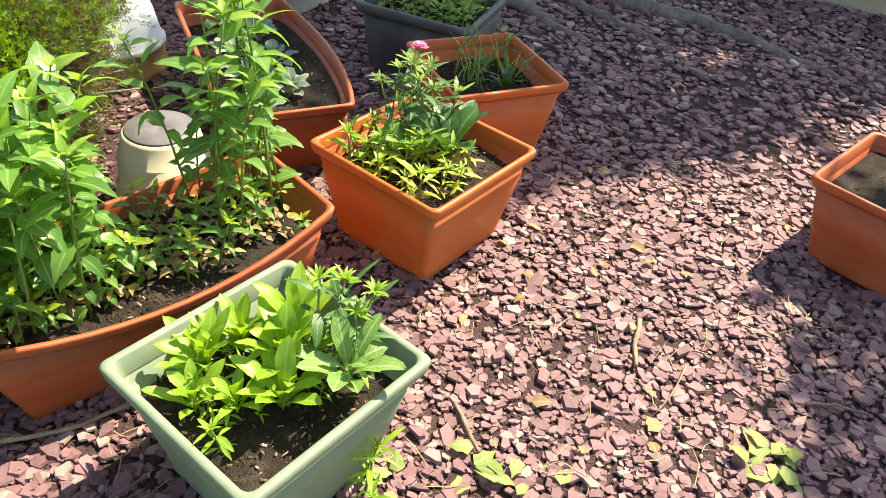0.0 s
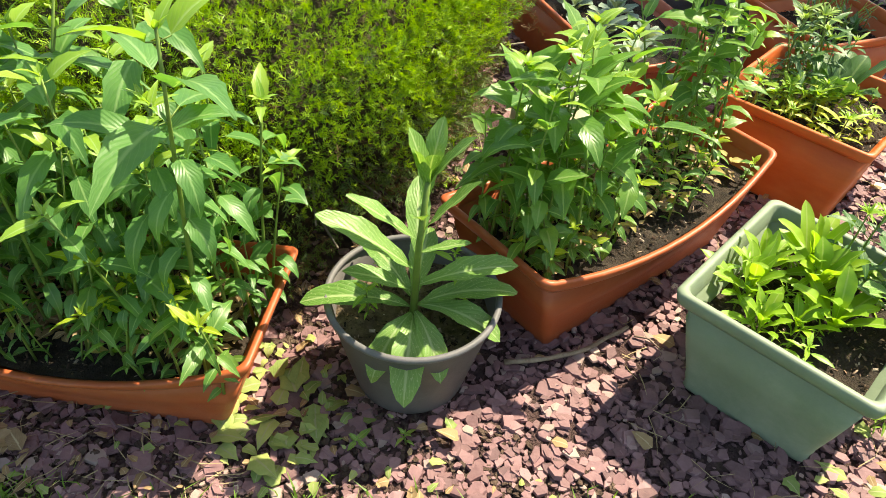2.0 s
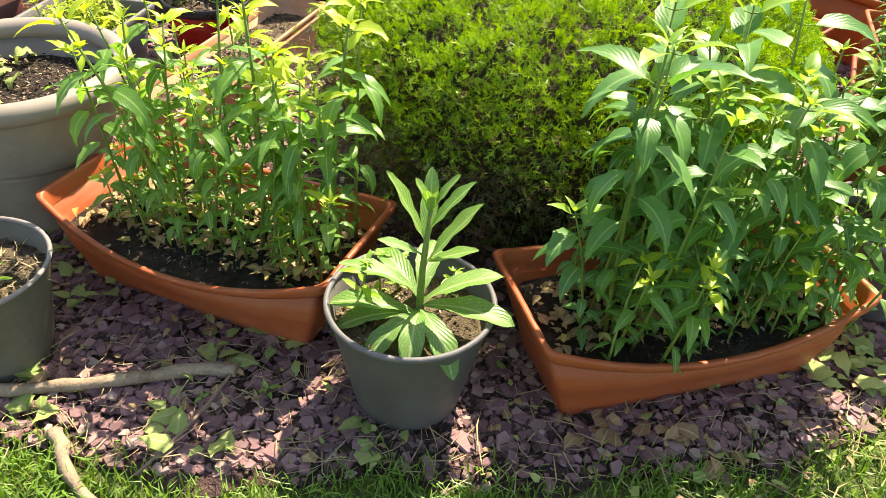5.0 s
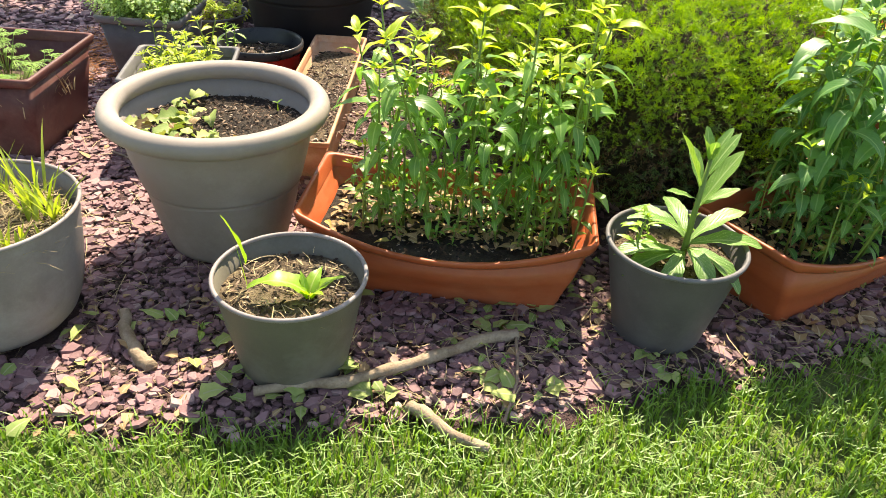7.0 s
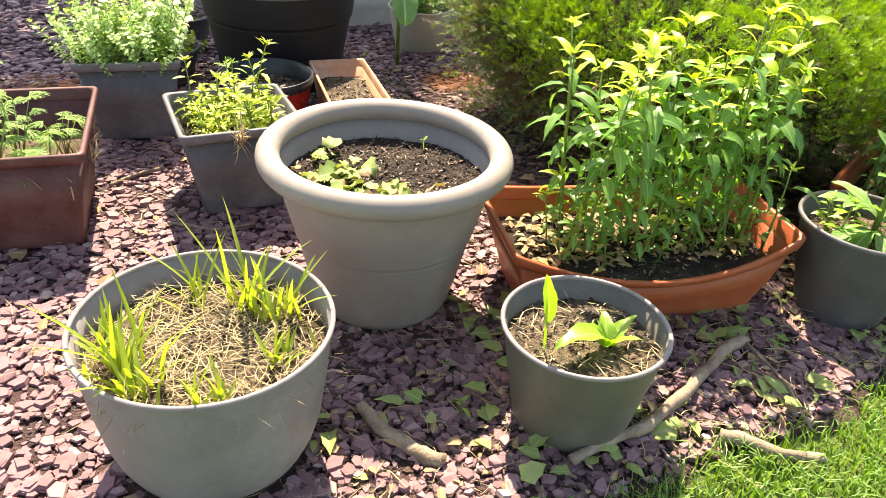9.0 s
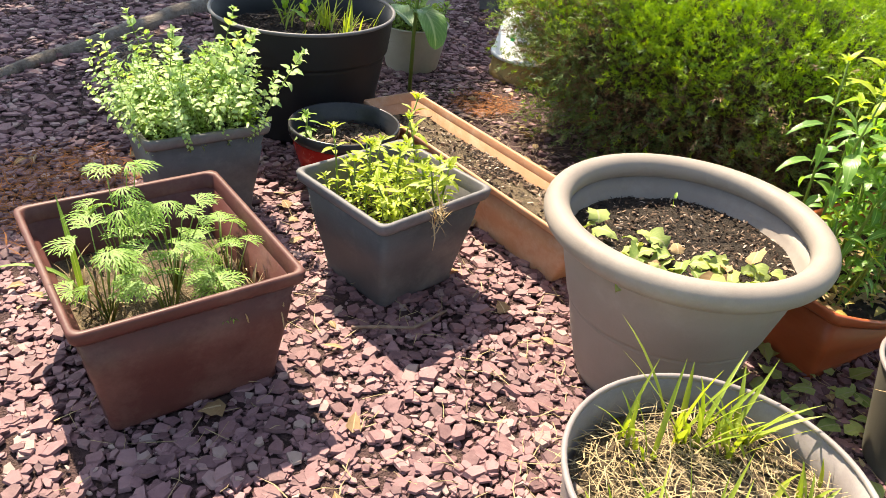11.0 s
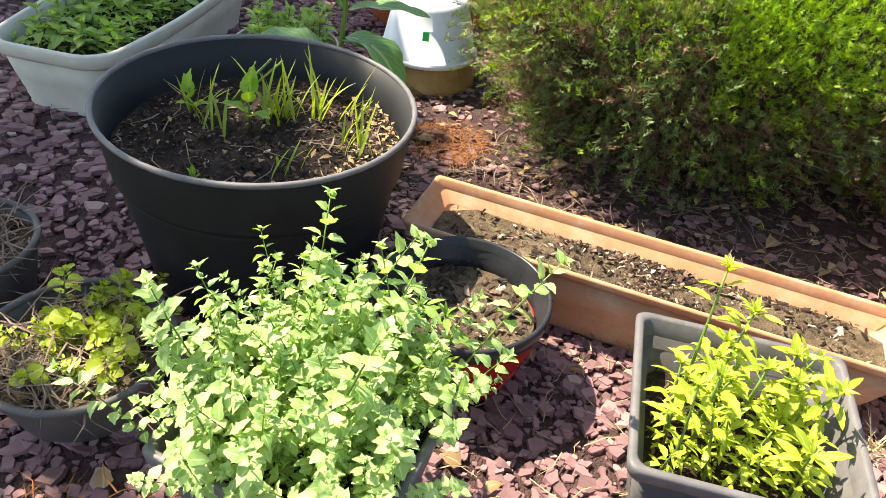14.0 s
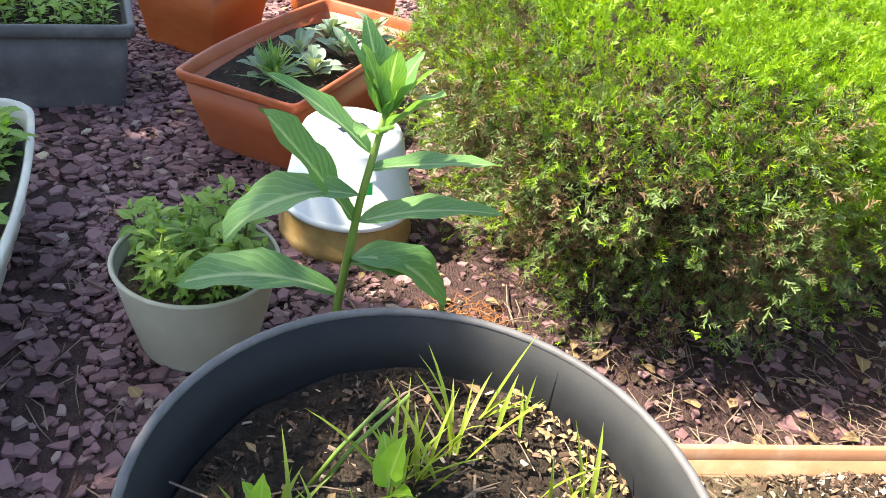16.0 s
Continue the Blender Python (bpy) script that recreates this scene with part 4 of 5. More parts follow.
def spray_template(seed, blades):
    r = np.random.default_rng(seed)
    v, f = [], []
    for k in range(blades):
        t = k / blades
        sd = 1 if k % 2 else -1
        base = np.array([0, 0, t * 0.85])
        ang = r.uniform(0.25, 1.05) * sd
        ll = (0.5 - 0.25 * t) * r.uniform(0.6, 1.2)
        d = np.array([math.sin(ang), r.uniform(-0.8, 0.8), math.cos(ang)])
        d /= np.linalg.norm(d)
        s = np.cross(d, [0.2, 1, 0.3]) * 0.028
        o = len(v)
        v += [base - s, base + s, base + d * ll * 0.65 + s, base + d * ll, base + d * ll * 0.65 - s]
        f.append((o, o + 1, o + 2, o + 3, o + 4))
    return np.array(v), f


def sprays(name, pts, size, material, label, seed, parent, origin, spread=0.5, blades=9):
    r = np.random.default_rng(seed)
    temps = [spray_template(seed + k, blades) for k in range(5)]
    V, F, o = [], [], 0
    for p, n in pts:
        z = np.array(n) + r.normal(0, spread, 3)
        z /= np.linalg.norm(z)
        x = np.cross(z, r.normal(0, 1, 3))
        x /= np.linalg.norm(x)
        y = np.cross(z, x)
        v, f = temps[r.integers(5)]
        s = size * r.uniform(0.6, 1.35)
        V.append((v[:, :1] * x + v[:, 1:2] * y + v[:, 2:] * z) * s + np.array(p) - origin)
        F += [tuple(i + o for i in q) for q in f]
        o += len(v)
    me = bpy.data.meshes.new(name)
    me.from_pydata(np.concatenate(V).tolist(), [], F)
    me.materials.append(material)
    ob = new(name, me)
    ob.parent = parent
    return tagged(ob, label, kind="stuff")


hr = random.Random(5)
top_pts, side_pts, dead_pts = [], [], []
for _ in range(50000):
    if hr.random() < 0.6:
        a, q = hr.uniform(0, 6.283), math.sqrt(hr.random())
        rr = hedge_r(a) * q * 0.97
        zt = float(np.interp(q, [0, 0.5, 0.8, 0.93, 1.0], [0.88, 0.85, 0.77, 0.68, 0.56]))
        zt += 0.05 * noise.noise(Vector((rr * math.cos(a) * 4, rr * math.sin(a) * 4, 5))) + 0.055 * noise.noise(Vector((rr * math.cos(a) * 10, rr * math.sin(a) * 10, 2))) + 0.03 * noise.noise(Vector((rr * math.cos(a) * 24, rr * math.sin(a) * 24, 3))) - 0.045 * hr.random()
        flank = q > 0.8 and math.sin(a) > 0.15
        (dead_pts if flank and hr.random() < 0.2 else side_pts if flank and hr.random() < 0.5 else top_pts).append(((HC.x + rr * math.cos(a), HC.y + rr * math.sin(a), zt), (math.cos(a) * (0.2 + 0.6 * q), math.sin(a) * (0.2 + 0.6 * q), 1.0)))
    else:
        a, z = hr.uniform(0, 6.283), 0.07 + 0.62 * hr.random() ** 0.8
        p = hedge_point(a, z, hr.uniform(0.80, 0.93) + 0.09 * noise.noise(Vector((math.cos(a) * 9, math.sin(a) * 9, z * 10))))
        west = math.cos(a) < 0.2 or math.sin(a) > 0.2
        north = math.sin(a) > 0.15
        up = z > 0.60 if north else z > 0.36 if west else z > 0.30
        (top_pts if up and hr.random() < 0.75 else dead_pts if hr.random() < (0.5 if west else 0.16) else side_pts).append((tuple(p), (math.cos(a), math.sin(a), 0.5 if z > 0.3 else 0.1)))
for _ in range(520):
    a = hr.uniform(1.0, 4.2) if hr.random() < 0.7 else hr.uniform(0, 6.283)
    z = hr.uniform(0.05, 0.6)
    p = hedge_point(a, z, 0.9)
    dr = Vector((math.cos(a + hr.uniform(-0.5, 0.5)), math.sin(a + hr.uniform(-0.5, 0.5)), hr.uniform(-0.5, 0.5))).normalized()
    ll = hr.uniform(0.1, 0.24)
    bag = dead_pts if hr.random() < 0.25 else side_pts if hr.random() < 0.65 else top_pts
    for q in range(7):
        bag.append((tuple(p + dr * ll * q / 7 + Vector((0, 0, -0.04 * (q / 7) ** 2))), tuple(dr)))
o3 = np.array([HC.x, HC.y, 0])
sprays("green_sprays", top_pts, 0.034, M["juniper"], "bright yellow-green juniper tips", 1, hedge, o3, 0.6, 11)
sprays("old_sprays", side_pts, 0.040, M["juniper_old_shaded"], "dull green juniper sprays", 2, hedge, o3, 0.7, 10)
sprays("dead_sprays", dead_pts, 0.042, M["juniper_dead"], "dry brown juniper sprays", 3, hedge, o3, 0.7, 9)
for k in range(90):
    a = hr.uniform(0, 6.283)
    b = Buf()
    p1, p2 = hedge_point(a, 0.06, 0.35) - off, hedge_point(a + hr.uniform(-0.3, 0.3), hr.uniform(0.05, 0.3), hr.uniform(0.85, 1.02)) - off
    md = (p1 + p2) / 2 + Vector((hr.uniform(-0.05, 0.05), hr.uniform(-0.05, 0.05), hr.uniform(0.0, 0.07)))
    tube(b, [p1, md, p2], hr.uniform(0.006, 0.012), 0.0025, 5)
    part("branch", b, M["bark"], hedge)

# ---- tree above the bed ----
tree = thing("shade_tree", "mature tree with surface roots and a high leafy crown", "tree", (-0.7, 6.35, 0))
b = Buf()
tube(b, [(0, 0, -0.05), (0.02, 0.03, 0.25), (0.05, 0.1, 1.2), (0.3, 0.6, 2.6), (0.7, 1.4, 4.0), (1.0, 2.1, 5.4)], 0.27, 0.09, 14)
part("trunk", b, M["bark"], tree)
ROOTS = [([(0.0, -0.15, 0.1), (0.2, -0.6, 0.03), (0.42, -0.98, 0.02), (0.8, -1.16, 0.0), (1.0, -1.2, -0.03)], 0.075), ([(0.15, -0.1, 0.1), (0.6, -0.5, 0.03), (1.2, -0.52, 0.015), (1.6, -0.58, 0.012), (2.1, -0.78, 0.0), (2.4, -0.9, -0.03)], 0.07),
         ([(-0.1, -0.1, 0.1), (-0.15, -0.65, 0.03), (-0.75, -0.76, 0.02), (-1.3, -0.82, 0.012), (-1.9, -0.95, -0.03)], 0.08), ([(0.2, -0.3, 0.05), (0.8, -0.8, 0.02), (1.3, -0.98, 0.0), (1.7, -0.9, -0.03)], 0.04), ([(-1.3, -0.8, 0.01), (-2.1, -1.05, 0.02), (-2.8, -1.35, 0.015), (-3.4, -1.5, -0.03)], 0.06)]
for pts, r0 in ROOTS:
    b = Buf()
    fine = []
    for k in range(len(pts) - 1):
        for q in range(6):
            t = q / 6
            p = Vector(pts[k]).lerp(Vector(pts[k + 1]), t)
            fine.append(p + Vector((noise.noise(p * 5), noise.noise(p * 5 + Vector((9, 0, 0))), 0.25 * noise.noise(p * 7))) * 0.05)
    tube(b, fine, r0, r0 * 0.25, 9)
    part("root", b, M["bark"], tree, "grey gnarled surface root")
tr_ = random.Random(11)
CR = Vector((0.4, 1.9, 5.2))
for k in range(9):
    a = k * 0.7
    end = CR + Vector((math.cos(a) * 2.0, math.sin(a) * 1.5, tr_.uniform(-0.6, 0.8)))
    b = Buf()
    tube(b, [(0.75, 1.5, 4.1), Vector((0.75, 1.5, 4.1)).lerp(end, 0.5) + Vector((0, 0, 0.2)), end], 0.07, 0.015, 6)
    part("limb", b, M["bark"], tree)
b = Buf()
SH = Vector((sdir.x, sdir.y, 0)) / sdir.z
# Unseen crown: each clump sits up-sun of the ground it should shade.
for k in range(720):
    gy = 3.62 + 3.7 * tr_.random() + tr_.gauss(0, 0.06)
    gx = min(0.26 + 0.80 * (gy - 3.82), tr_.uniform(-4.5, 0.75 + 0.80 * (gy - 3.82)))
    if gx < -1.2 and tr_.random() < 0.42:
        continue
    zz = tr_.uniform(4.4, 6.0)
    c = Vector((gx + 0.7, gy - 6.35, 0)) + SH * zz + Vector((0, 0, zz))
    for _ in range(34):
        p = c + Vector((tr_.gauss(0, 0.13), tr_.gauss(0, 0.13), tr_.gauss(0, 0.14)))
        leaf(b, p, tr_.uniform(0, 6.28), tr_.uniform(-0.6, 0.6), 0.15, 0.10, 0.4, 0.1, "ovate", 2)
# Extra unseen leaf clump, added to cast the shade patch right of the planters.
SHADE_CLUMP = Vector((1.66 + 0.7, 3.16 - 6.35, 0)) + SH * 4.3 + Vector((0, 0, 4.3))
for k in range(9):
    c = SHADE_CLUMP + Vector((tr_.gauss(0, 0.09), tr_.gauss(0, 0.2), tr_.gauss(0, 0.1)))
    for _ in range(24):
        leaf(b, c + Vector((tr_.gauss(0, 0.11), tr_.gauss(0, 0.13), tr_.gauss(0, 0.1))), tr_.uniform(0, 6.28), tr_.uniform(-0.6, 0.6), 0.15, 0.10, 0.4, 0.1, "ovate", 2)
# Added limb only ties the extra shading clump to the trunk.
lb = Buf()
tube(lb, [(0.7, 1.4, 4.0), (2.6, 1.9, 4.7), SHADE_CLUMP + Vector((0.5, 1.2, 0.25)), SHADE_CLUMP], 0.08, 0.02, 6)
part("limb", lb, M["bark"], tree)
crown = part("crown", b, M["treeleaf"], tree, "dense green summer leaves out of view, placed to cast shade")
crown["kind"] = "stuff"


# ---- strands, litter ----
def strands(n, cx, cy, rad, z, seed, length=(0.04, 0.16), r0=0.0012, flat=0.15, rise=0.02, ell=1.0):
    r, b = random.Random(seed), Buf()
    for _ in range(n):
        a, q = r.uniform(0, 6.28), math.sqrt(r.random()) * rad
        p = Vector((cx + q * math.cos(a), cy + q * math.sin(a) * ell, z + r.uniform(0, rise)))
        h, ll = r.uniform(0, 6.28), r.uniform(*length)
        d = Vector((math.cos(h), math.sin(h), r.uniform(-flat, flat)))
        s = Vector((-d.y, d.x, 0)) * r0 * r.uniform(0.7, 1.6)
        bend = Vector((-d.y, d.x, 0)) * ll * r.uniform(-0.15, 0.15)
        m = p + d * ll * 0.5 + bend
        e = p + d * ll
        up = Vector((0, 0, r0))
        b.add([p - s, p + s, p + up, m - s, m + s, m + up, e], [(0, 3, 5, 2), (1, 2, 5, 4), (3, 6, 5), (4, 5, 6)])
    return b


def tuft(n, seed, length, width, spread, lean=0.5, buf=None, at=(0, 0, 0)):
    r, b = random.Random(seed), buf or Buf()
    for _ in range(n):
        p = Vector(at) + Vector((r.gauss(0, spread), r.gauss(0, spread), 0))
        ll = r.uniform(*length)
        leaf(b, p, r.uniform(0, 6.28), r.uniform(1.45 - lean, 1.5), ll, r.uniform(0.7, 1.2) * width, r.uniform(0.1, 0.9), 0.3, "strap", 6)
    return b


def grass_tuft(x, y, z, seed, n, length, width, spread, mat="potgrass", label="tuft of bright grass growing in a pot", lean=0.5):
    e = thing("grass_tuft", label, "grass", (x, y, z), group="grass tufts in pots")
    for k in range(n):
        part("blade", tuft(1, seed * 61 + k, length, width, spread, lean), M[mat], e)
    return e


def litter(name, label, category, n, x0, x1, y0, y1, seed, mat, size=(0.04, 0.08), cond=None, z=0.016, shape="ovate", curl=1.2):
    r, b = random.Random(seed), Buf()
    for _ in range(n):
        for _k in range(20):
            x, y = r.uniform(x0, x1), r.uniform(y0, y1)
            if y > edge_y(x) - 0.12 and all((x - fx) ** 2 + (y - fy) ** 2 > fr * fr for fx, fy, fr in FEET) and (not cond or cond(x, y)):
                break
        s = r.uniform(*size)
        leaf(b, (x, y, z + r.uniform(0, 0.012)), r.uniform(0, 6.28), r.uniform(0.0, 0.5), s, s * r.uniform(0.45, 0.8), r.uniform(0.2, curl), r.uniform(-0.3, 0.5), shape, 5, 0.03, r.uniform(-0.4, 0.4), r.random() * 9, 0.12)
    return tagged(part(name, b, M[mat], None, label), category=category, kind="stuff")


litter("dead_leaves", "curled brown leaves scattered on the slate chips", "leaf litter", 230, -4.3, 1.6, 0.95, 4.2, 21, "litter", (0.025, 0.07))
litter("wilted_weeds", "wilted pulled weeds lying on the slate chips", "leaf litter", 150, -3.7, -1.9, 0.95, 1.75, 22, "wilted", (0.04, 0.09), lambda x, y: noise.noise(Vector((x * 4, y * 4, 1))) > 0.05)
litter("wilted_weeds", "wilted weeds lying beside the grey pot", "leaf litter", 36, -0.85, -0.55, 1.32, 1.75, 23, "wilted", (0.025, 0.06), curl=2.2)
litter("wilted_weeds", "yellowing weeds at the edge of the lawn", "leaf litter", 70, 0.35, 1.5, 1.9, 2.35, 24, "wilted", (0.03, 0.08))
litter("fallen_leaves", "pale dry leaves under the juniper", "leaf litter", 160, -2.6, -0.6, 1.7, 3.6, 25, "litter", (0.02, 0.05))
litter("wilted_weeds", "large pulled weed leaves wilting beside the grey pot", "leaf litter", 26, -0.80, -0.6, 1.36, 1.6, 28, "wilted", (0.05, 0.10), curl=2.4)
litter("wilted_weeds", "pale wilted leaf heap on the slate chips", "leaf litter", 12, 1.35, 1.47, 2.75, 2.87, 29, "wilted", (0.05, 0.09))
litter("wilted_weeds", "yellow leaf heap on the slate chips", "leaf litter", 14, 0.72, 1.0, 2.38, 2.52, 30, "wilted", (0.05, 0.08))
litter("dead_leaves", "broad brown oak leaves at the lawn's edge", "leaf litter", 16, -1.45, -1.1, 1.06, 1.18, 31, "litter", (0.045, 0.08))
tagged(part("straw", strands(420, -1.5, 1.12, 1.5, 0.012, 31, (0.03, 0.14), 0.0011, 0.1, 0.02, 0.16), M["straw"], None, "dry straw along the lawn's edge"), category="straw", kind="stuff")
tagged(part("straw", strands(520, -2.8, 1.5, 1.2, 0.012, 32, (0.03, 0.12), 0.001, 0.1, 0.02, 0.5), M["straw"], None, "dry stems among the slate chips"), category="straw", kind="stuff")
tagged(part("straw", strands(380, -3.4, 2.5, 1.0, 0.012, 33, (0.03, 0.12), 0.001, 0.1, 0.02, 0.9), M["straw"], None, "dry stems between the planters"), category="straw", kind="stuff")
tagged(part("straw", strands(360, 0.6, 2.9, 1.2, 0.012, 34, (0.03, 0.13), 0.001, 0.1, 0.02, 0.9), M["straw"], None, "dry stems on the sunlit slate chips"), category="straw", kind="stuff")
tagged(part("straw", strands(420, -1.3, 4.6, 1.4, 0.012, 37, (0.03, 0.16), 0.001, 0.1, 0.02, 0.5), M["twig"], None, "thin dark twigs on the shaded slate chips"), category="straw", kind="stuff")
tagged(part("needles", strands(1000, -3.86, 3.72, 0.34, 0.012, 35, (0.03, 0.11), 0.0012, 0.2, 0.05, 1.2), M["rust"], None, "heap of rust-coloured dry needles on the ground"), category="needles", kind="stuff")
tagged(part("needles", strands(420, -1.98, 3.42, 0.16, 0.012, 36, (0.02, 0.08), 0.001, 0.2, 0.03), M["rust"], None, "rust-coloured dry needles under the juniper"), category="needles", kind="stuff")
tagged(part("straw", strands(700, -2.3, 2.8, 0.55, 0.012, 38, (0.03, 0.15), 0.0012, 0.12, 0.03, 1.3), M["twig"], None, "dry twigs at the juniper's foot"), category="straw", kind="stuff")


def stick(label, pts, r0, r1, mat="stick", name="stick"):
    e = thing(name, label, "stick", pts[0])
    b = Buf()
    o = Vector(pts[0])
    fine = []
    for k in range(len(pts) - 1):
        for q in range(5):
            p = Vector(pts[k]).lerp(Vector(pts[k + 1]), q / 5)
            fine.append(p - o + Vector((noise.noise(p * 9), noise.noise(p * 9 + Vector((4, 0, 0))), 0.3 * noise.noise(p * 9))) * r0 * 1.1)
    fine.append(Vector(pts[-1]) - o)
    tube(b, fine, r0, r1, 9, 0.16)
    part("wood", b, M[mat], e)
    return e


stick("weathered fallen branch lying beside a nursery pot", [(-3.05, 1.065, 0.03), (-2.85, 1.06, 0.034), (-2.66, 1.10, 0.03), (-2.46, 1.17, 0.032), (-2.30, 1.205, 0.028)], 0.014, 0.018)
stick("bleached branch at the lawn's edge", [(-2.66, 0.965, 0.022), (-2.6, 0.9, 0.024), (-2.49, 0.79, 0.022)], 0.019, 0.012)
stick("short curved dead branch", [(-3.415, 1.45, 0.035), (-3.40, 1.36, 0.03), (-3.36, 1.27, 0.024), (-3.32, 1.2, 0.02)], 0.016, 0.02)
stick("thin curved twig lying on the slate chips", [(-2.27, 1.33, 0.02), (-2.3, 1.2, 0.03), (-2.36, 1.0, 0.03), (-2.43, 0.87, 0.02)], 0.005, 0.004, "twig", "twig")
stick("bleached twig on the slate chips", [(-0.06, 2.22, 0.02), (-0.12, 2.10, 0.02), (-0.2, 2.0, 0.022), (-0.3, 1.93, 0.02)], 0.006, 0.007, "stick", "twig")
stick("dry twig behind the grey planter", [(-3.53, 2.98, 0.02), (-3.66, 2.93, 0.024), (-3.74, 2.9, 0.02)], 0.008, 0.006, "stick", "twig")
stick("dry twig beside the dark grey planter", [(-3.62, 2.55, 0.02), (-3.5, 2.42, 0.03), (-3.36, 2.42, 0.02)], 0.005, 0.004, "twig", "twig")
stick("pale twig on sunlit slate chips", [(0.98, 3.18, 0.02), (1.0, 3.06, 0.02), (1.02, 2.98, 0.02)], 0.008, 0.006, "stick", "twig")
stick("thin dry twig on sunlit slate chips", [(1.15, 3.06, 0.02), (1.13, 2.9, 0.03), (1.11, 2.84, 0.02)], 0.003, 0.002, "stick", "twig")
stick("short brown twig on the slate chips", [(0.63, 2.60, 0.02), (0.70, 2.53, 0.024), (0.745, 2.49, 0.02)], 0.006, 0.005, "twig", "twig")
stick("dark twig in the shade", [(1.48, 3.09, 0.02), (1.56, 3.12, 0.026), (1.64, 3.14, 0.02)], 0.005, 0.003, "twig", "twig")
for k in range(34):
    x, y = rng.uniform(-3.9, 1.4), rng.uniform(1.1, 4.9)
    a, ll = rng.uniform(0, 6.28), rng.uniform(0.06, 0.22)
    if all((x - fx) ** 2 + (y - fy) ** 2 > (fr + ll) ** 2 for fx, fy, fr in FEET):
        stick("thin dry twig lying on slate chips", [(x, y, 0.022), (x + math.cos(a) * ll / 2, y + math.sin(a) * ll / 2 + 0.01, 0.028), (x + math.cos(a) * ll, y + math.sin(a) * ll, 0.022)], 0.003, 0.002, "twig", "twig")


# Second cloud by the juniper: dark mulch, with dappled shade put into its colour.
cloud_object("earth_crumbs", [chip_cloud(12000, -3.7, 0.1, 0.9, 1.75, 71, 0.013), chip_cloud(26000, -2.75, -0.4, 1.6, 3.8, 72, 0.016)], M["mulch"], "dark earth crumbs between the slate chips")
litter("dead_leaves", "crumbled brown leaves along the lawn's edge", "leaf litter", 320, -3.6, 0.0, 0.95, 1.6, 26, "litter", (0.012, 0.04))
litter("wilted_weeds", "small wilted weeds along the lawn's edge", "leaf litter", 120, -2.4, 0.1, 0.95, 1.7, 27, "wilted", (0.015, 0.045))


# ---- smaller plants ----
def at_of(planter, x, y, z):
    return tuple(planter.matrix_world @ Vector((x, y, z)))


def small_rosette(planter, x, y, z, seed, n, length, width, mat, label, shape="spoon", rise=(20, 65), droop=(0.3, 1.0), name="rosette_plant"):
    r = random.Random(seed)
    lv = [(0.01 + 0.05 * k / n, k * 137.5 + r.uniform(-15, 15), r.uniform(*rise) + 18 * k / n, r.uniform(*length) * (1 - 0.35 * k / n), width * r.uniform(0.8, 1.15), r.uniform(*droop), shape) for k in range(n)]
    return rosette(name, label, at_of(planter, x, y, z - 0.012), r.uniform(0, 360), lv, mat)


# sage planter
LG = "leafy rosette with bright spoon-shaped leaves in the sage planter"
for k, (x, y, n, ll, w) in enumerate(((-0.13, -0.07, 13, 0.13, 0.034), (-0.14, 0.03, 12, 0.12, 0.032), (-0.06, -0.15, 10, 0.10, 0.03), (-0.02, 0.06, 13, 0.16, 0.042), (0.06, -0.02, 11, 0.14, 0.04), (-0.07, 0.13, 12, 0.15, 0.036), (0.0, -0.09, 10, 0.1, 0.028))):
    small_rosette(box_g, x, y, z_g, 100 + k, n, (ll * 1.0, ll * 1.4), w, "bright", LG, rise=(35, 75))
small_rosette(box_g, 0.13, 0.10, z_g + 0.05, 110, 10, (0.13, 0.18), 0.044, "mullein", "larger rosette with pale serrated leaves in the sage planter", rise=(25, 70))
sw = [stalk(200 + s, 0.24, 0.075, 7, 0.24, "deep", "bright", "sweet_william_stalk", "sweet william stalk with narrow leaves and a spiky bud", 0.6, group="sweet william stalks", shape="lance", tip_n=16) for s in range(4)]
planted(sw, box_g, [(0.02, 0.17), (0.05, 0.19), (-0.02, 0.15), (0.1, 0.16)], z_g, (0.8, 1.15), 11, 8)
br = [stalk(210 + s, 0.13, 0.06, 6, 0.26, "bright", "bright", "sweet_william_stalk", "low sweet william shoot with narrow bright leaves", 0.6, group="sweet william stalks", shape="lance", tip_n=10) for s in range(4)]
planted(br, box_g, scatter(22, -0.17, 0.1, -0.18, 0.16, 12, 0.04), z_g, (0.6, 1.1), 12, 15)
# orange planters
planted([stalk(220 + s, 0.26, 0.07, 8, 0.22, "deep", "mint", "sweet_william_stalk", "sweet william stalk with narrow leaves and a spiky bud", 0.6, group="sweet william stalks", shape="lance", tip_n=16) for s in range(3)], box_2, scatter(12, -0.17, -0.02, -0.05, 0.16, 13, 0.04), z_p2, (0.8, 1.2), 13, 8)
planted([stalk(225 + s, 0.14, 0.07, 6, 0.24, "lime", "bright", "sweet_william_stalk", "low sweet william shoot with narrow bright leaves", 0.6, group="sweet william stalks", shape="lance", tip_n=12) for s in range(3)], box_2, scatter(16, -0.1, 0.17, -0.19, 0.06, 14, 0.045), z_p2, (0.7, 1.2), 14, 14)
planted([stalk(228, 0.1, 0.05, 5, 0.24, "bright", "bright", "sweet_william_stalk", "low sweet william shoot with narrow bright leaves", 0.6, group="sweet william stalks", shape="lance", tip_n=8)], box_2, scatter(8, -0.2, -0.08, -0.2, 0.0, 15, 0.05), z_p2, (0.7, 1.2), 15, 14)
small_rosette(box_2, 0.03, 0.08, z_p2, 120, 9, (0.2, 0.26), 0.07, "deep", "dark green rosette with upright broad leaves", rise=(35, 78), droop=(0.2, 0.9))
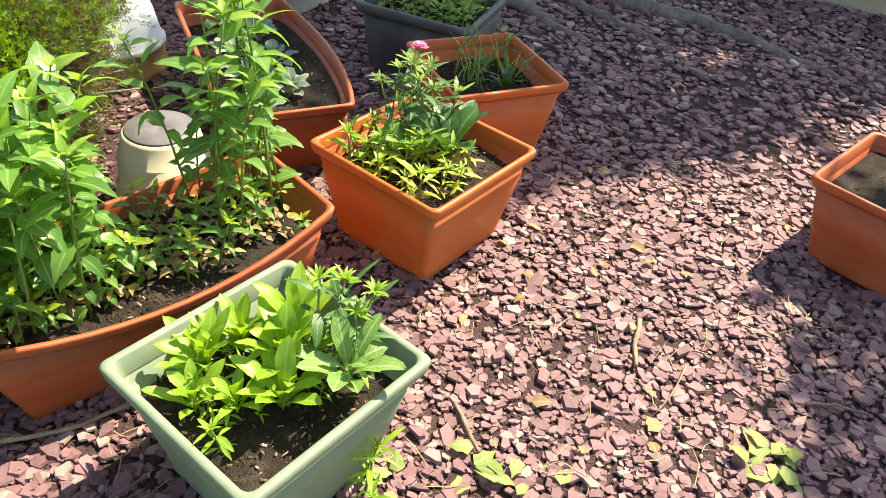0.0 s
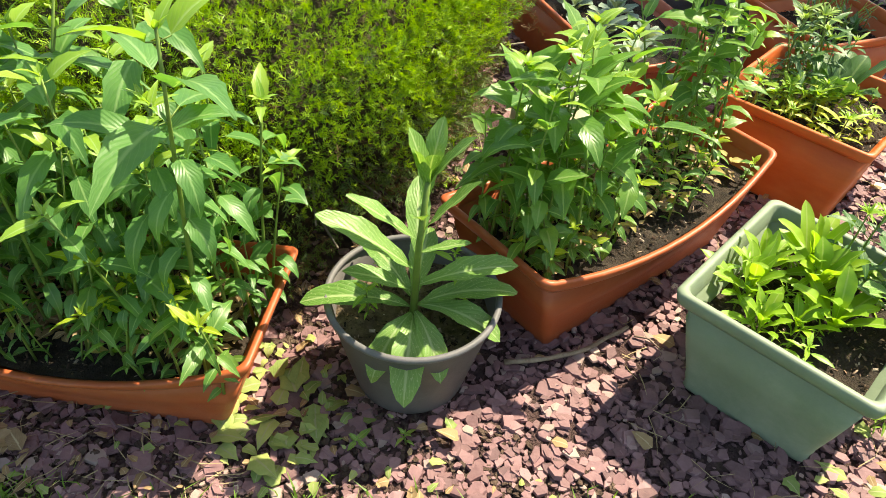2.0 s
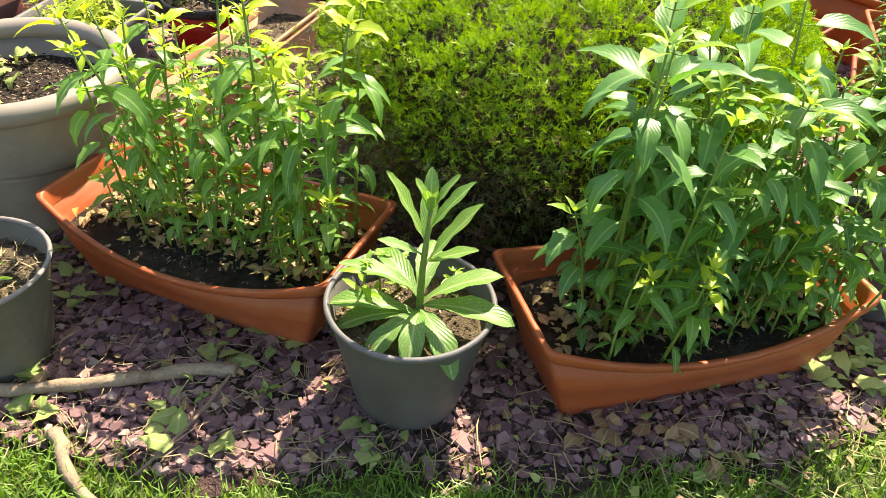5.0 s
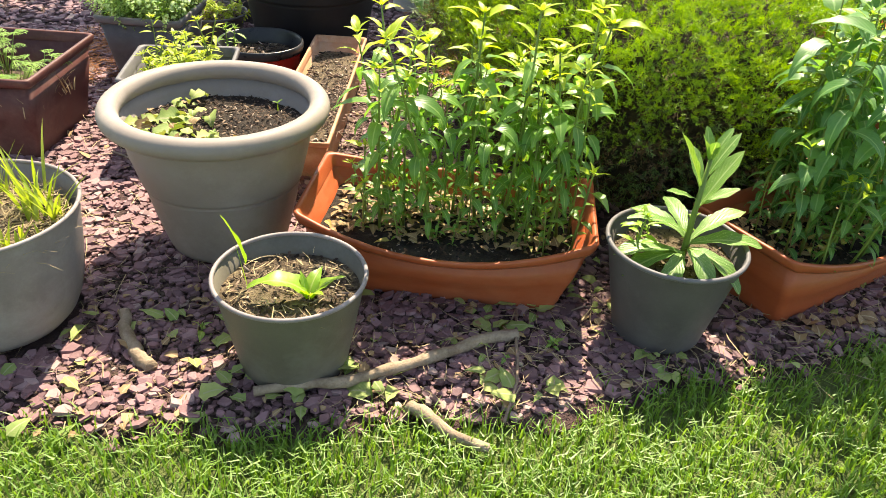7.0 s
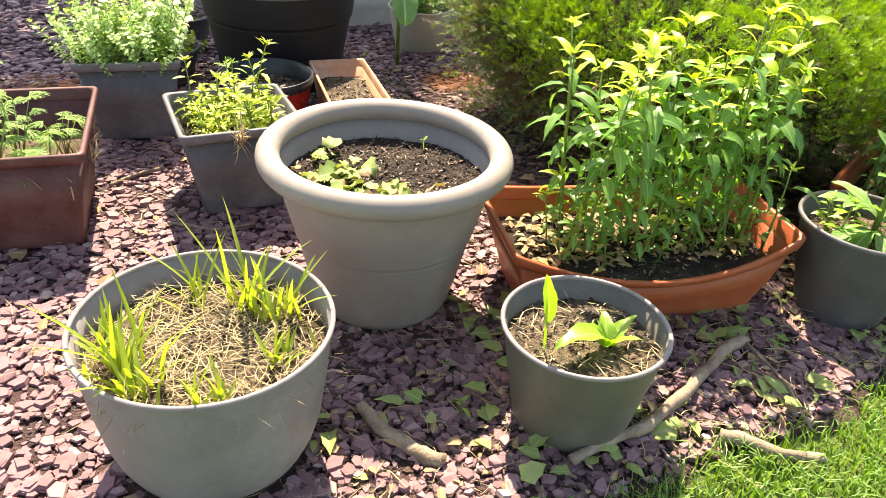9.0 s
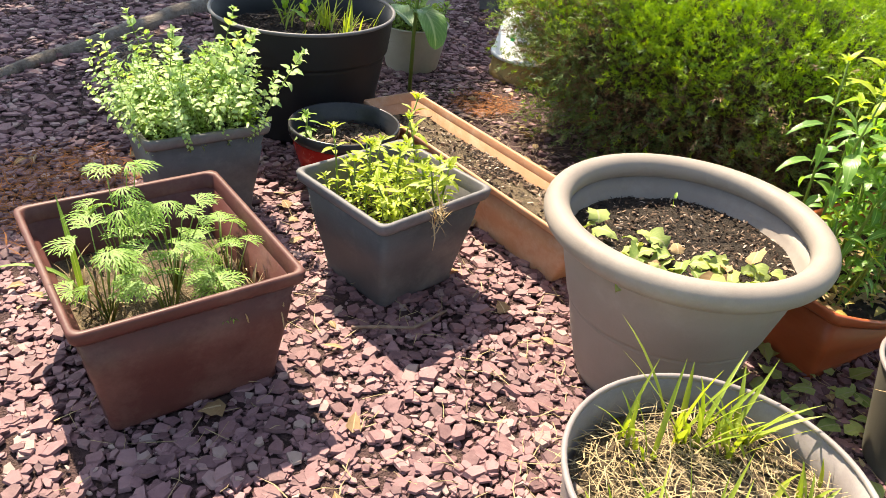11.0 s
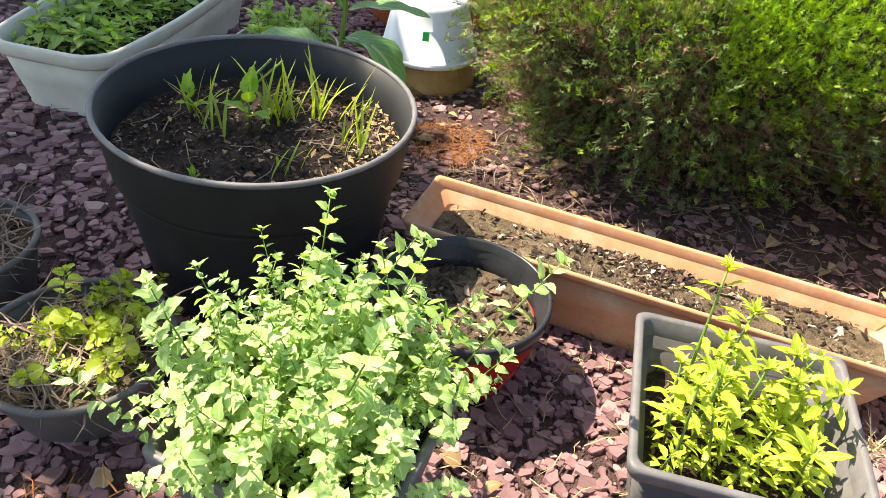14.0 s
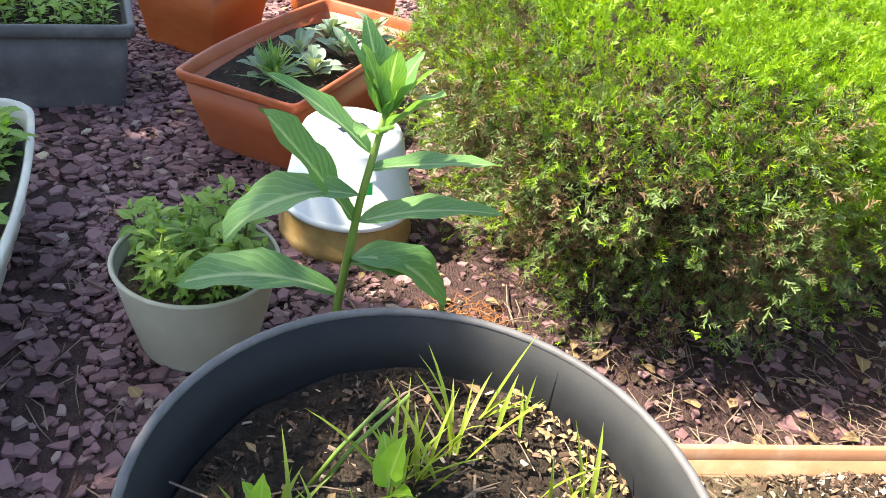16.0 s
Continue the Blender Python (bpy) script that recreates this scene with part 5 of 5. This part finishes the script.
small_rosette(box_2, -0.02, -0.05, z_p2 + 0.02, 121, 6, (0.15, 0.19), 0.04, "mullein", "pale rosette with arching leaves", rise=(40, 70))
fl = thing("pink_flower", "pink sweet william flower head on a stalk", "flower", at_of(box_2, -0.13, 0.09, 0.585))
b = Buf()
for k in range(9):
    c = Vector((0.016 * math.cos(k * 2.4) * (k / 9) ** 0.5, 0.016 * math.sin(k * 2.4) * (k / 9) ** 0.5, 0.012 * (1 - k / 9)))
    for q in range(5):
        leaf(b, c, q * 1.257 + k, 0.35, 0.016, 0.014, 0.3, 0.1, "round", 3)
part("petals", b, M["petal"], fl)
b = Buf()
tube(b, [(0, 0, -0.32), (0.004, 0, -0.15), (0, 0, 0.004)], 0.004, 0.0025, 6)
part("stem", b, M["stem"], fl)
for k, (x, y) in enumerate(((0.05, 0.1), (-0.05, 0.02), (0.1, 0.0))):
    o = grass_tuft(*at_of(box_3, x, y, z_p3), 300 + k, 16, (0.1, 0.22), 0.007, 0.02, "mint", "tuft of thin weedy grass in an orange planter")
planted([stalk(230 + s, 0.2, 0.06, 8, 0.2, "deep", "deep", "weed", "thin narrow-leaved weed in an orange planter", 0.6, group="weeds in the orange planter", shape="lance", tip_n=10) for s in range(3)], box_3, [(0.12, 0.06), (0.1, 0.12), (0.0, 0.12), (-0.1, 0.05), (-0.05, -0.08), (0.14, -0.05)], z_p3, (0.7, 1.2), 16, 8)
small_rosette(box_3, 0.05, -0.08, z_p3, 122, 6, (0.08, 0.12), 0.04, "deep", "small broad-leaved weed in an orange planter", "ovate", (40, 75))
# far trough and slate planter
for k in range(6):
    small_rosette(long_t, -0.36 + 0.115 * k, 0.06 * (-1) ** k, z_t, 130 + k, 12, (0.09, 0.14), 0.045, "grey_leaf", "grey-green rosette in the bowed terracotta trough", "spoon", (20, 60))
small_rosette(long_t, 0.34, 0.05, z_t + 0.05, 140, 46, (0.12, 0.17), 0.012, "tallleaf", "spiky rosette of narrow leaves in the bowed terracotta trough", "lance", (5, 75), (0.05, 0.4), "spiky_plant")
planted([stalk(240 + s, 0.13, 0.045, 7, 0.58, "mint", "mint", "mint_sprig", "short leafy herb sprig", 0.5, group="herb sprigs in the slate planter") for s in range(3)], box_s, scatter(40, -0.2, 0.2, -0.2, 0.2, 17, 0.045), z_s, (0.7, 1.2), 17, 8)
planted([stalk(250 + s, 0.16, 0.046, 8, 0.62, "mint", "mint", "mint_sprig", "leafy mint sprig in a putty pot", 0.6, group="mint sprigs in the putty pot") for s in range(4)], None, [(-1.83 + p * math.cos(a), 4.04 + p * math.sin(a)) for p, a in ((0.15 * math.sqrt((k + 0.5) / 40), k * 2.4) for k in range(40))], 0.20, (0.7, 1.15), 18, 14)
planted([stalk(260 + s, 0.10, 0.06, 6, 0.6, "mint", "bright", "seedling", "low seedling in the white trough", 0.6, group="seedlings in the white trough") for s in range(3)], trough, scatter(135, -0.52, 0.52, -0.19, 0.17, 19, 0.042), z_w, (0.6, 1.15), 19, 12)
# catmint
planted([stalk(270 + s, 0.33, 0.034, 16, 0.82, "catmint", "catmint", "catmint_stalk", "pale grey-green catmint stalk with small scalloped leaves", 0.7, group="catmint stalks", low=0.06, rad=0.0022, grow=0.6) for s in range(6)], box_n, scatter(150, -0.185, 0.185, -0.185, 0.185, 20, 0.019), z_n, (0.62, 1.12), 20, 30)
planted([stalk(276 + s, 0.19, 0.034, 9, 0.82, "catmint", "catmint", "catmint_stalk", "short leafy catmint stalk spilling over the rim", 0.8, group="catmint stalks", low=0.1, rad=0.002, grow=0.6) for s in range(3)], box_n, scatter(64, -0.17, 0.19, -0.13, 0.19, 31, 0.026), z_n, (0.8, 1.25), 31, 30)
planted([stalk(280 + s, 0.22, 0.07, 8, 0.2, "bright", "bright", "sweet_william_stalk", "bright narrow-leaved shoot at the catmint's edge", 0.6, group="sweet william stalks", shape="lance", tip_n=14) for s in range(2)], box_n, [(0.15, -0.15), (0.165, -0.1), (0.12, -0.165), (0.17, -0.03)], z_n, (0.6, 1.0), 21, 14)
# lime shoots
planted([stalk(290 + s, 0.17, 0.046, 8, 0.3, "lime", "lime", "lime_shoot", "lime green leafy shoot in the dark grey planter", 0.7, group="lime green shoots", shape="lance", tip_n=12) for s in range(4)], box_d, scatter(36, -0.13, 0.15, -0.14, 0.14, 22, 0.032), z_d, (0.6, 1.15), 22, 12)
planted([stalk(295 + s, 0.30, 0.055, 9, 0.26, "lime", "lime", "lime_shoot", "taller lime green shoot with a spiky bud", 0.7, group="lime green shoots", shape="lance", tip_n=18) for s in range(2)], box_d, [(0.08, 0.10), (0.12, 0.03), (-0.12, 0.12), (0.02, 0.12)], z_d, (0.75, 1.1), 23, 6)
e = thing("dried_roots", "dry roots hanging over the planter's rim", "roots", at_of(box_d, -0.02, -0.215, 0.345))
bb = strands(46, 0, 0, 0.015, -0.06, 41, (0.02, 0.05), 0.0014, 2.0, 0.06)
part("fibre_bundle", bb, M["litter"], e)


# cut-leaved plants in the brown planter
def cut_leaf(buf, base, heading, rise, size, seed):
    """A palmate leaf cut into narrow forked lobes."""
    r = random.Random(seed)
    for k in range(7):
        a = heading + (k - 3) * 0.46 + r.uniform(-0.08, 0.08)
        ll = size * (1.05 - 0.13 * abs(k - 3))
        leaf(buf, base, a, rise, ll, size * 0.085, 0.9, 0.2, "lance", 4)
        for sd in (-1, 1):
            for f in (0.38, 0.56, 0.74):
                p = Vector(base) + Vector((math.cos(a) * math.cos(rise), math.sin(a) * math.cos(rise), math.sin(rise) - 0.42 * f * f)) * ll * f
                leaf(buf, p, a + sd * r.uniform(0.4, 0.7), rise - 0.5 * f, ll * 0.36, size * 0.065, 0.5, 0.2, "lance", 2)


for k, (x, y, n, hh) in enumerate(((-0.07, 0.03, 13, 0.3), (0.03, -0.03, 12, 0.24), (0.13, -0.14, 9, 0.13), (-0.02, -0.15, 10, 0.2), (0.16, 0.0, 8, 0.13), (-0.14, -0.08, 10, 0.22), (0.06, -0.19, 6, 0.1))):
    r = random.Random(500 + k)
    e = thing("larkspur_plant", "young larkspur with finely cut leaves in the brown planter", "plant", at_of(box_b, x, y, z_b - 0.01), 0, "larkspur plants")
    for q in range(n):
        st = Buf()
        a, ln = r.uniform(0, 6.28), r.uniform(0.25, 1.0)
        p = Vector((math.cos(a) * 0.07 * ln, math.sin(a) * 0.07 * ln, hh * r.uniform(0.5, 1.25)))
        tube(st, [(0, 0, 0), p * 0.5 + Vector((0, 0, 0.02)), p], 0.002, 0.0012, 5)
        lb = Buf()
        cut_leaf(lb, p, a, r.uniform(-0.3, 0.4), r.uniform(0.04, 0.07), q)
        part("leaf", lb, M["fern"], e)
        part("stem", st, M["stem"], e)
for k, (x, y, n) in enumerate(((-0.16, 0.1, 14), (0.17, -0.2, 40), (0.2, 0.0, 30), (-0.15, -0.05, 12))):
    e = thing("dead_stems", "cut dry stems standing in the brown planter", "dead stems", at_of(box_b, x, y, z_b - 0.01), group="dead stems in pots")
    o = part("stubble", tuft(n, 600 + k, (0.05, 0.14), 0.006, 0.035, 0.5), M["straw"], e)
    o["kind"] = "stuff"
e = thing("daffodil_leaf", "long strap leaf bending over the brown planter", "plant", at_of(box_b, -0.17, 0.06, z_b - 0.01))
for a, rise, ll, dr in ((2.6, 1.3, 0.26, 1.9), (1.4, 1.45, 0.27, 0.5)):
    b = Buf()
    leaf(b, (0, 0, 0), a, rise, ll, 0.016, dr, 0.3, "strap", 10)
    part("leaf", b, M["mint"], e)

# grass pot, dock pot, big pot, tub, bowls
for k, (x, y, n, l1) in enumerate(((-0.18, -0.02, 26, 0.26), (-0.16, -0.1, 24, 0.2), (-0.05, -0.18, 18, 0.14), (0.13, 0.10, 26, 0.28), (0.17, 0.03, 24, 0.2), (0.02, 0.17, 12, 0.22), (0.12, -0.12, 16, 0.1), (-0.19, 0.08, 10, 0.12))):
    grass_tuft(-3.752 + x, 1.488 + y, 0.3, 310 + k, n, (0.06, l1), 0.011, 0.022)
tagged(part("straw", strands(1000, -3.752, 1.488, 0.24, 0.305, 42, (0.02, 0.12), 0.0008, 0.25, 0.03), M["straw"], None, "dry grass clippings filling the pale grey pot"), category="straw", kind="stuff")
tagged(part("straw", strands(110, -2.941, 1.21, 0.17, 0.237, 43, (0.02, 0.07), 0.0011, 0.25, 0.02), M["straw"], None, "dry stems in the nursery pot"), category="straw", kind="stuff")
rosette("dock_plant", "young dock with a tall leaf in the nursery pot", (-3.05, 1.22, 0.23), 0, [(0.0, 200, 84, 0.19, 0.008, 0.1, "strap"), (0.09, 205, 80, 0.17, 0.036, 0.3, "lance")], "bright")
rosette("dock_plant", "young dock with floppy leaves in the nursery pot", (-2.90, 1.17, 0.23), 0, [(0.0, 60, 60, 0.11, 0.05, 1.2, "ovate"), (0.0, 10, 55, 0.12, 0.045, 1.0, "ovate"), (0.0, -60, 60, 0.1, 0.03, 0.8, "lance"), (0.02, 175, 48, 0.17, 0.085, 1.5, "ovate"), (0.0, 250, 65, 0.09, 0.02, 0.5, "lance"), (0.0, 110, 70, 0.08, 0.02, 0.4, "lance")], "bright")
e = thing("wilted_plant", "wilted flat weed leaves on the soil of the large taupe pot", "weed", (-3.136, 1.884, 0.40))
r = random.Random(77)
for k in range(78):
    b = Buf()
    a = r.uniform(2.0, 5.0)
    q = 0.05 + 0.19 * math.sqrt(r.random())
    ll = r.uniform(0.03, 0.085)
    leaf(b, (q * math.cos(a), q * math.sin(a), r.uniform(0.008, 0.035)), r.uniform(0, 6.28), r.uniform(-0.1, 0.9), ll, ll * r.uniform(0.45, 0.85), r.uniform(0.8, 2.4), r.uniform(-0.4, 0.7), "ovate", 8, 0.09, r.uniform(-0.7, 0.7), k * 1.3, 0.12)
    part("leaf", b, M["litter" if k % 6 == 0 else "wilted"], e)
rosette("sprout", "tiny sprout in the large taupe pot", (-2.95, 2.0, 0.405), 0, [(0.0, 80, 85, 0.03, 0.003, 0.1, "strap"), (0.03, 200, 30, 0.02, 0.01, 0.4, "ovate"), (0.03, 20, 40, 0.02, 0.01, 0.4, "ovate")], "bright")
for k, (x, y, n, l1) in enumerate(((0.10, -0.02, 26, 0.2), (0.0, -0.24, 12, 0.16), (0.16, -0.1, 10, 0.2), (0.0, 0.12, 6, 0.18), (-0.12, -0.1, 5, 0.1), (0.05, 0.2, 6, 0.16), (0.2, -0.2, 8, 0.18))):
    grass_tuft(-2.748 + x, 3.814 + y, 0.38, 330 + k, n, (0.07, l1), 0.008, 0.02)
for k, (x, y, s) in enumerate(((0.04, 0.04, 1.0), (0.06, 0.2, 0.7), (-0.25, 0.06, 0.35))):
    rosette("seedling", "broad-leaved seedling in the black tub", (-2.748 + x, 3.814 + y, 0.375), 40 * k, [(0.10 * s, 0, 60, 0.075 * s, 0.05 * s, 0.4, "ovate"), (0.05 * s, 120, 45, 0.085 * s, 0.05 * s, 0.7, "ovate"), (0.04 * s, 240, 40, 0.085 * s, 0.055 * s, 0.8, "ovate"), (0.08 * s, 200, 60, 0.07 * s, 0.04 * s, 0.4, "ovate"), (0.12 * s, 300, 78, 0.07 * s, 0.045 * s, 0.2, "ovate")], "bright", ([(0, 0, 0), (0, 0, 0.06 * s), (0.005, 0, 0.12 * s)], 0.003, 0.002))
e = thing("onion_stalks", "pair of green stalks leaning out of the black tub", "plant", (-2.62, 3.93, 0.38))
for k in range(2):
    b = Buf()
    tube(b, [(0, 0.02 * k, 0), (0.01, -0.05 + 0.02 * k, 0.07), (0.02, -0.13 + 0.03 * k, 0.15)], 0.004, 0.003, 6)
    part("stalk", b, M["stem"], e)
r = random.Random(91)
b = Buf()
# Pale flakes crowd the south rim: the soil's sunlit crescent, done by colour.
for _ in range(240):
    a, q, s_ = r.uniform(-2.5, -0.8), 0.338 - 0.10 * r.random() ** 1.8, r.uniform(0.006, 0.022)
    leaf(b, (-2.748 + q * math.cos(a), 3.814 + q * math.sin(a), 0.395 + 0.01 * r.random()), r.uniform(0, 6.28), r.uniform(0, 0.5), s_, s_ * r.uniform(0.35, 0.7), r.uniform(0.2, 1.2), 0.3, "ovate", 3, 0.02, r.uniform(-0.4, 0.4), s_ * 99)
# Loose dry flakes over the rest of the soil.
for _ in range(26):
    a, q, s_ = r.uniform(0, 6.28), 0.31 * math.sqrt(r.random()), r.uniform(0.012, 0.034)
    leaf(b, (-2.748 + q * math.cos(a), 3.814 + q * math.sin(a), 0.395 + 0.01 * r.random()), r.uniform(0, 6.28), r.uniform(0, 0.5), s_, s_ * r.uniform(0.35, 0.7), r.uniform(0.2, 1.2), 0.3, "ovate", 3, 0.02, r.uniform(-0.4, 0.4), s_ * 99)
tagged(part("bark_flakes", b, M["litter"], None, "pale dry flakes in the black tub, crowded to brighten its sunlit crescent"), category="bark flakes", kind="stuff")
for nn, cx, cy, rad, zz, sd, ell in ((46, -2.748, 3.814, 0.30, 0.39, 81, 1.0), (22, -2.72, 2.45, 0.07, 0.135, 82, 2.5), (26, -2.67, 3.1, 0.07, 0.135, 83, 3.5)):
    tagged(part("dead_stems", strands(nn, cx, cy, rad, zz, sd, (0.04, 0.15), 0.0016, 0.15, 0.012, ell), M["twig"], None, "thin dry stems lying on bark soil"), category="dead stems", kind="stuff")
b = strands(260, -3.3, 4.03, 0.17, 0.13, 44, (0.04, 0.16), 0.0016, 0.5, 0.06)
tagged(part("dead_stems", b, M["twig"], None, "tangle of dead stems in a low bowl"), category="dead stems", kind="stuff")
b = strands(240, -3.1, 4.42, 0.15, 0.17, 45, (0.04, 0.16), 0.0016, 0.5, 0.06)
tagged(part("dead_stems", b, M["twig"], None, "tangle of dead stems in a low bowl"), category="dead stems", kind="stuff")
planted([stalk(340 + s, 0.12, 0.029, 9, 0.9, "lime", "lime", "creeping_jenny", "golden round-leaved trailing stem in a low bowl", 0.4, group="golden trailing stems", shape="round", rad=0.0015) for s in range(3)], None, [(-3.25 + 0.14 * math.cos(k * 2.4) * math.sqrt(k / 34), 4.02 + 0.14 * math.sin(k * 2.4) * math.sqrt(k / 34)) for k in range(34)], 0.13, (0.7, 1.1), 24, 40)
planted([stalk(350, 0.1, 0.05, 5, 0.3, "fern", "fern", "weed", "ferny weed at the red pot's edge", 0.6, group="weeds", shape="lance", tip_n=10)], None, [(-3.15, 3.31), (-3.17, 3.27)], 0.19, (0.9, 1.2), 25, 10)
planted([stalk(360 + s, 0.15, 0.045, 7, 0.2, "bright", "bright", "weed", "narrow-leaved weed growing in the slate chips", 0.6, group="weeds", shape="lance", tip_n=10) for s in range(2)], None, [(0.55, 2.26), (0.57, 2.22), (0.54, 2.30)], 0.01, (0.8, 1.2), 26, 14)
planted([stalk(370, 0.07, 0.05, 4, 0.5, "mint", "mint", "weed", "small weed growing in the slate chips", 0.7, group="weeds")], None, [(-3.2, 1.32), (-3.14, 1.5), (-2.2, 1.16), (-2.36, 1.12), (-0.4, 1.6), (-0.5, 1.55), (-1.98, 3.62), (-2.3, 3.55), (-2.2, 3.98)], 0.01, (0.5, 0.85), 27, 20)

for pl, zz, sx, sy, sd in ((long_1, z_l1, 0.38, 0.13, 61), (long_f, z_f, 0.37, 0.15, 62), (long_0, z_l0, 0.39, 0.14, 63)):
    r = random.Random(sd)
    b = Buf()
    for _ in range(460):
        s_ = r.uniform(0.012, 0.05)
        leaf(b, pl.matrix_world @ Vector((r.uniform(-sx, sx), r.uniform(-sy, sy), zz + 0.012)), r.uniform(0, 6.28), r.uniform(0, 0.5), s_, s_ * 0.6, r.uniform(0.3, 1.2), 0.3, "ovate", 4, 0.03, r.uniform(-0.4, 0.4), s_ * 99)
    tagged(part("dead_leaves", b, M["litter"], None, "dry leaves on the soil of a long planter"), category="leaf litter", kind="stuff")
    b = Buf()
    for _ in range(22):
        s_ = r.uniform(0.025, 0.05)
        leaf(b, pl.matrix_world @ Vector((r.uniform(-sx, sx), -sy * r.uniform(0.6, 1.25), zz + r.uniform(0.02, 0.1))), r.uniform(0, 6.28), r.uniform(-0.2, 0.5), s_, s_ * 0.5, r.uniform(0.5, 1.4), 0.3, "ovate", 5, 0.03, r.uniform(-0.4, 0.4), s_ * 99)
    tagged(part("yellow_leaves", b, M["yellowing"], None, "yellowing lower leaves along a long planter"), category="leaf litter", kind="stuff")

# ---- single slate chips where the walk passes close ----
cr = random.Random(99)
chip_meshes = []
for k in range(8):
    b = Buf()
    n = 6
    ra = [cr.uniform(0.75, 1.15) for _ in range(n)]
    an = [(i + cr.uniform(-0.3, 0.3)) * 2 * math.pi / n for i in range(n)]
    loft(b, [[(ra[i] * math.cos(an[i]) * 0.026, ra[i] * math.sin(an[i]) * 0.019, 0) for i in range(n)], [(ra[i] * math.cos(an[i]) * 0.023, ra[i] * math.sin(an[i]) * 0.016, 0.009 + cr.uniform(-0.002, 0.004)) for i in range(n)]], True, True)
    chip_meshes.append(b.mesh("slate_chip", M["chip_single"], False))
made = 0
while made < 300:
    x, y = cr.uniform(-3.75, -1.9), cr.uniform(0.98, 1.6)
    if y < edge_y(x) + 0.02 or any((x - fx) ** 2 + (y - fy) ** 2 < (fr + 0.03) ** 2 for fx, fy, fr in FEET):
        continue
    o = new("slate_chip", chip_meshes[made % 8])
    o.parent = gravel_bed
    o.matrix_world = pose(x, y, cr.uniform(0.008, 0.018), cr.uniform(-16, 16), cr.uniform(-16, 16), cr.uniform(0, 360)) @ Matrix.Scale(cr.uniform(0.5, 0.9), 4)
    made += 1
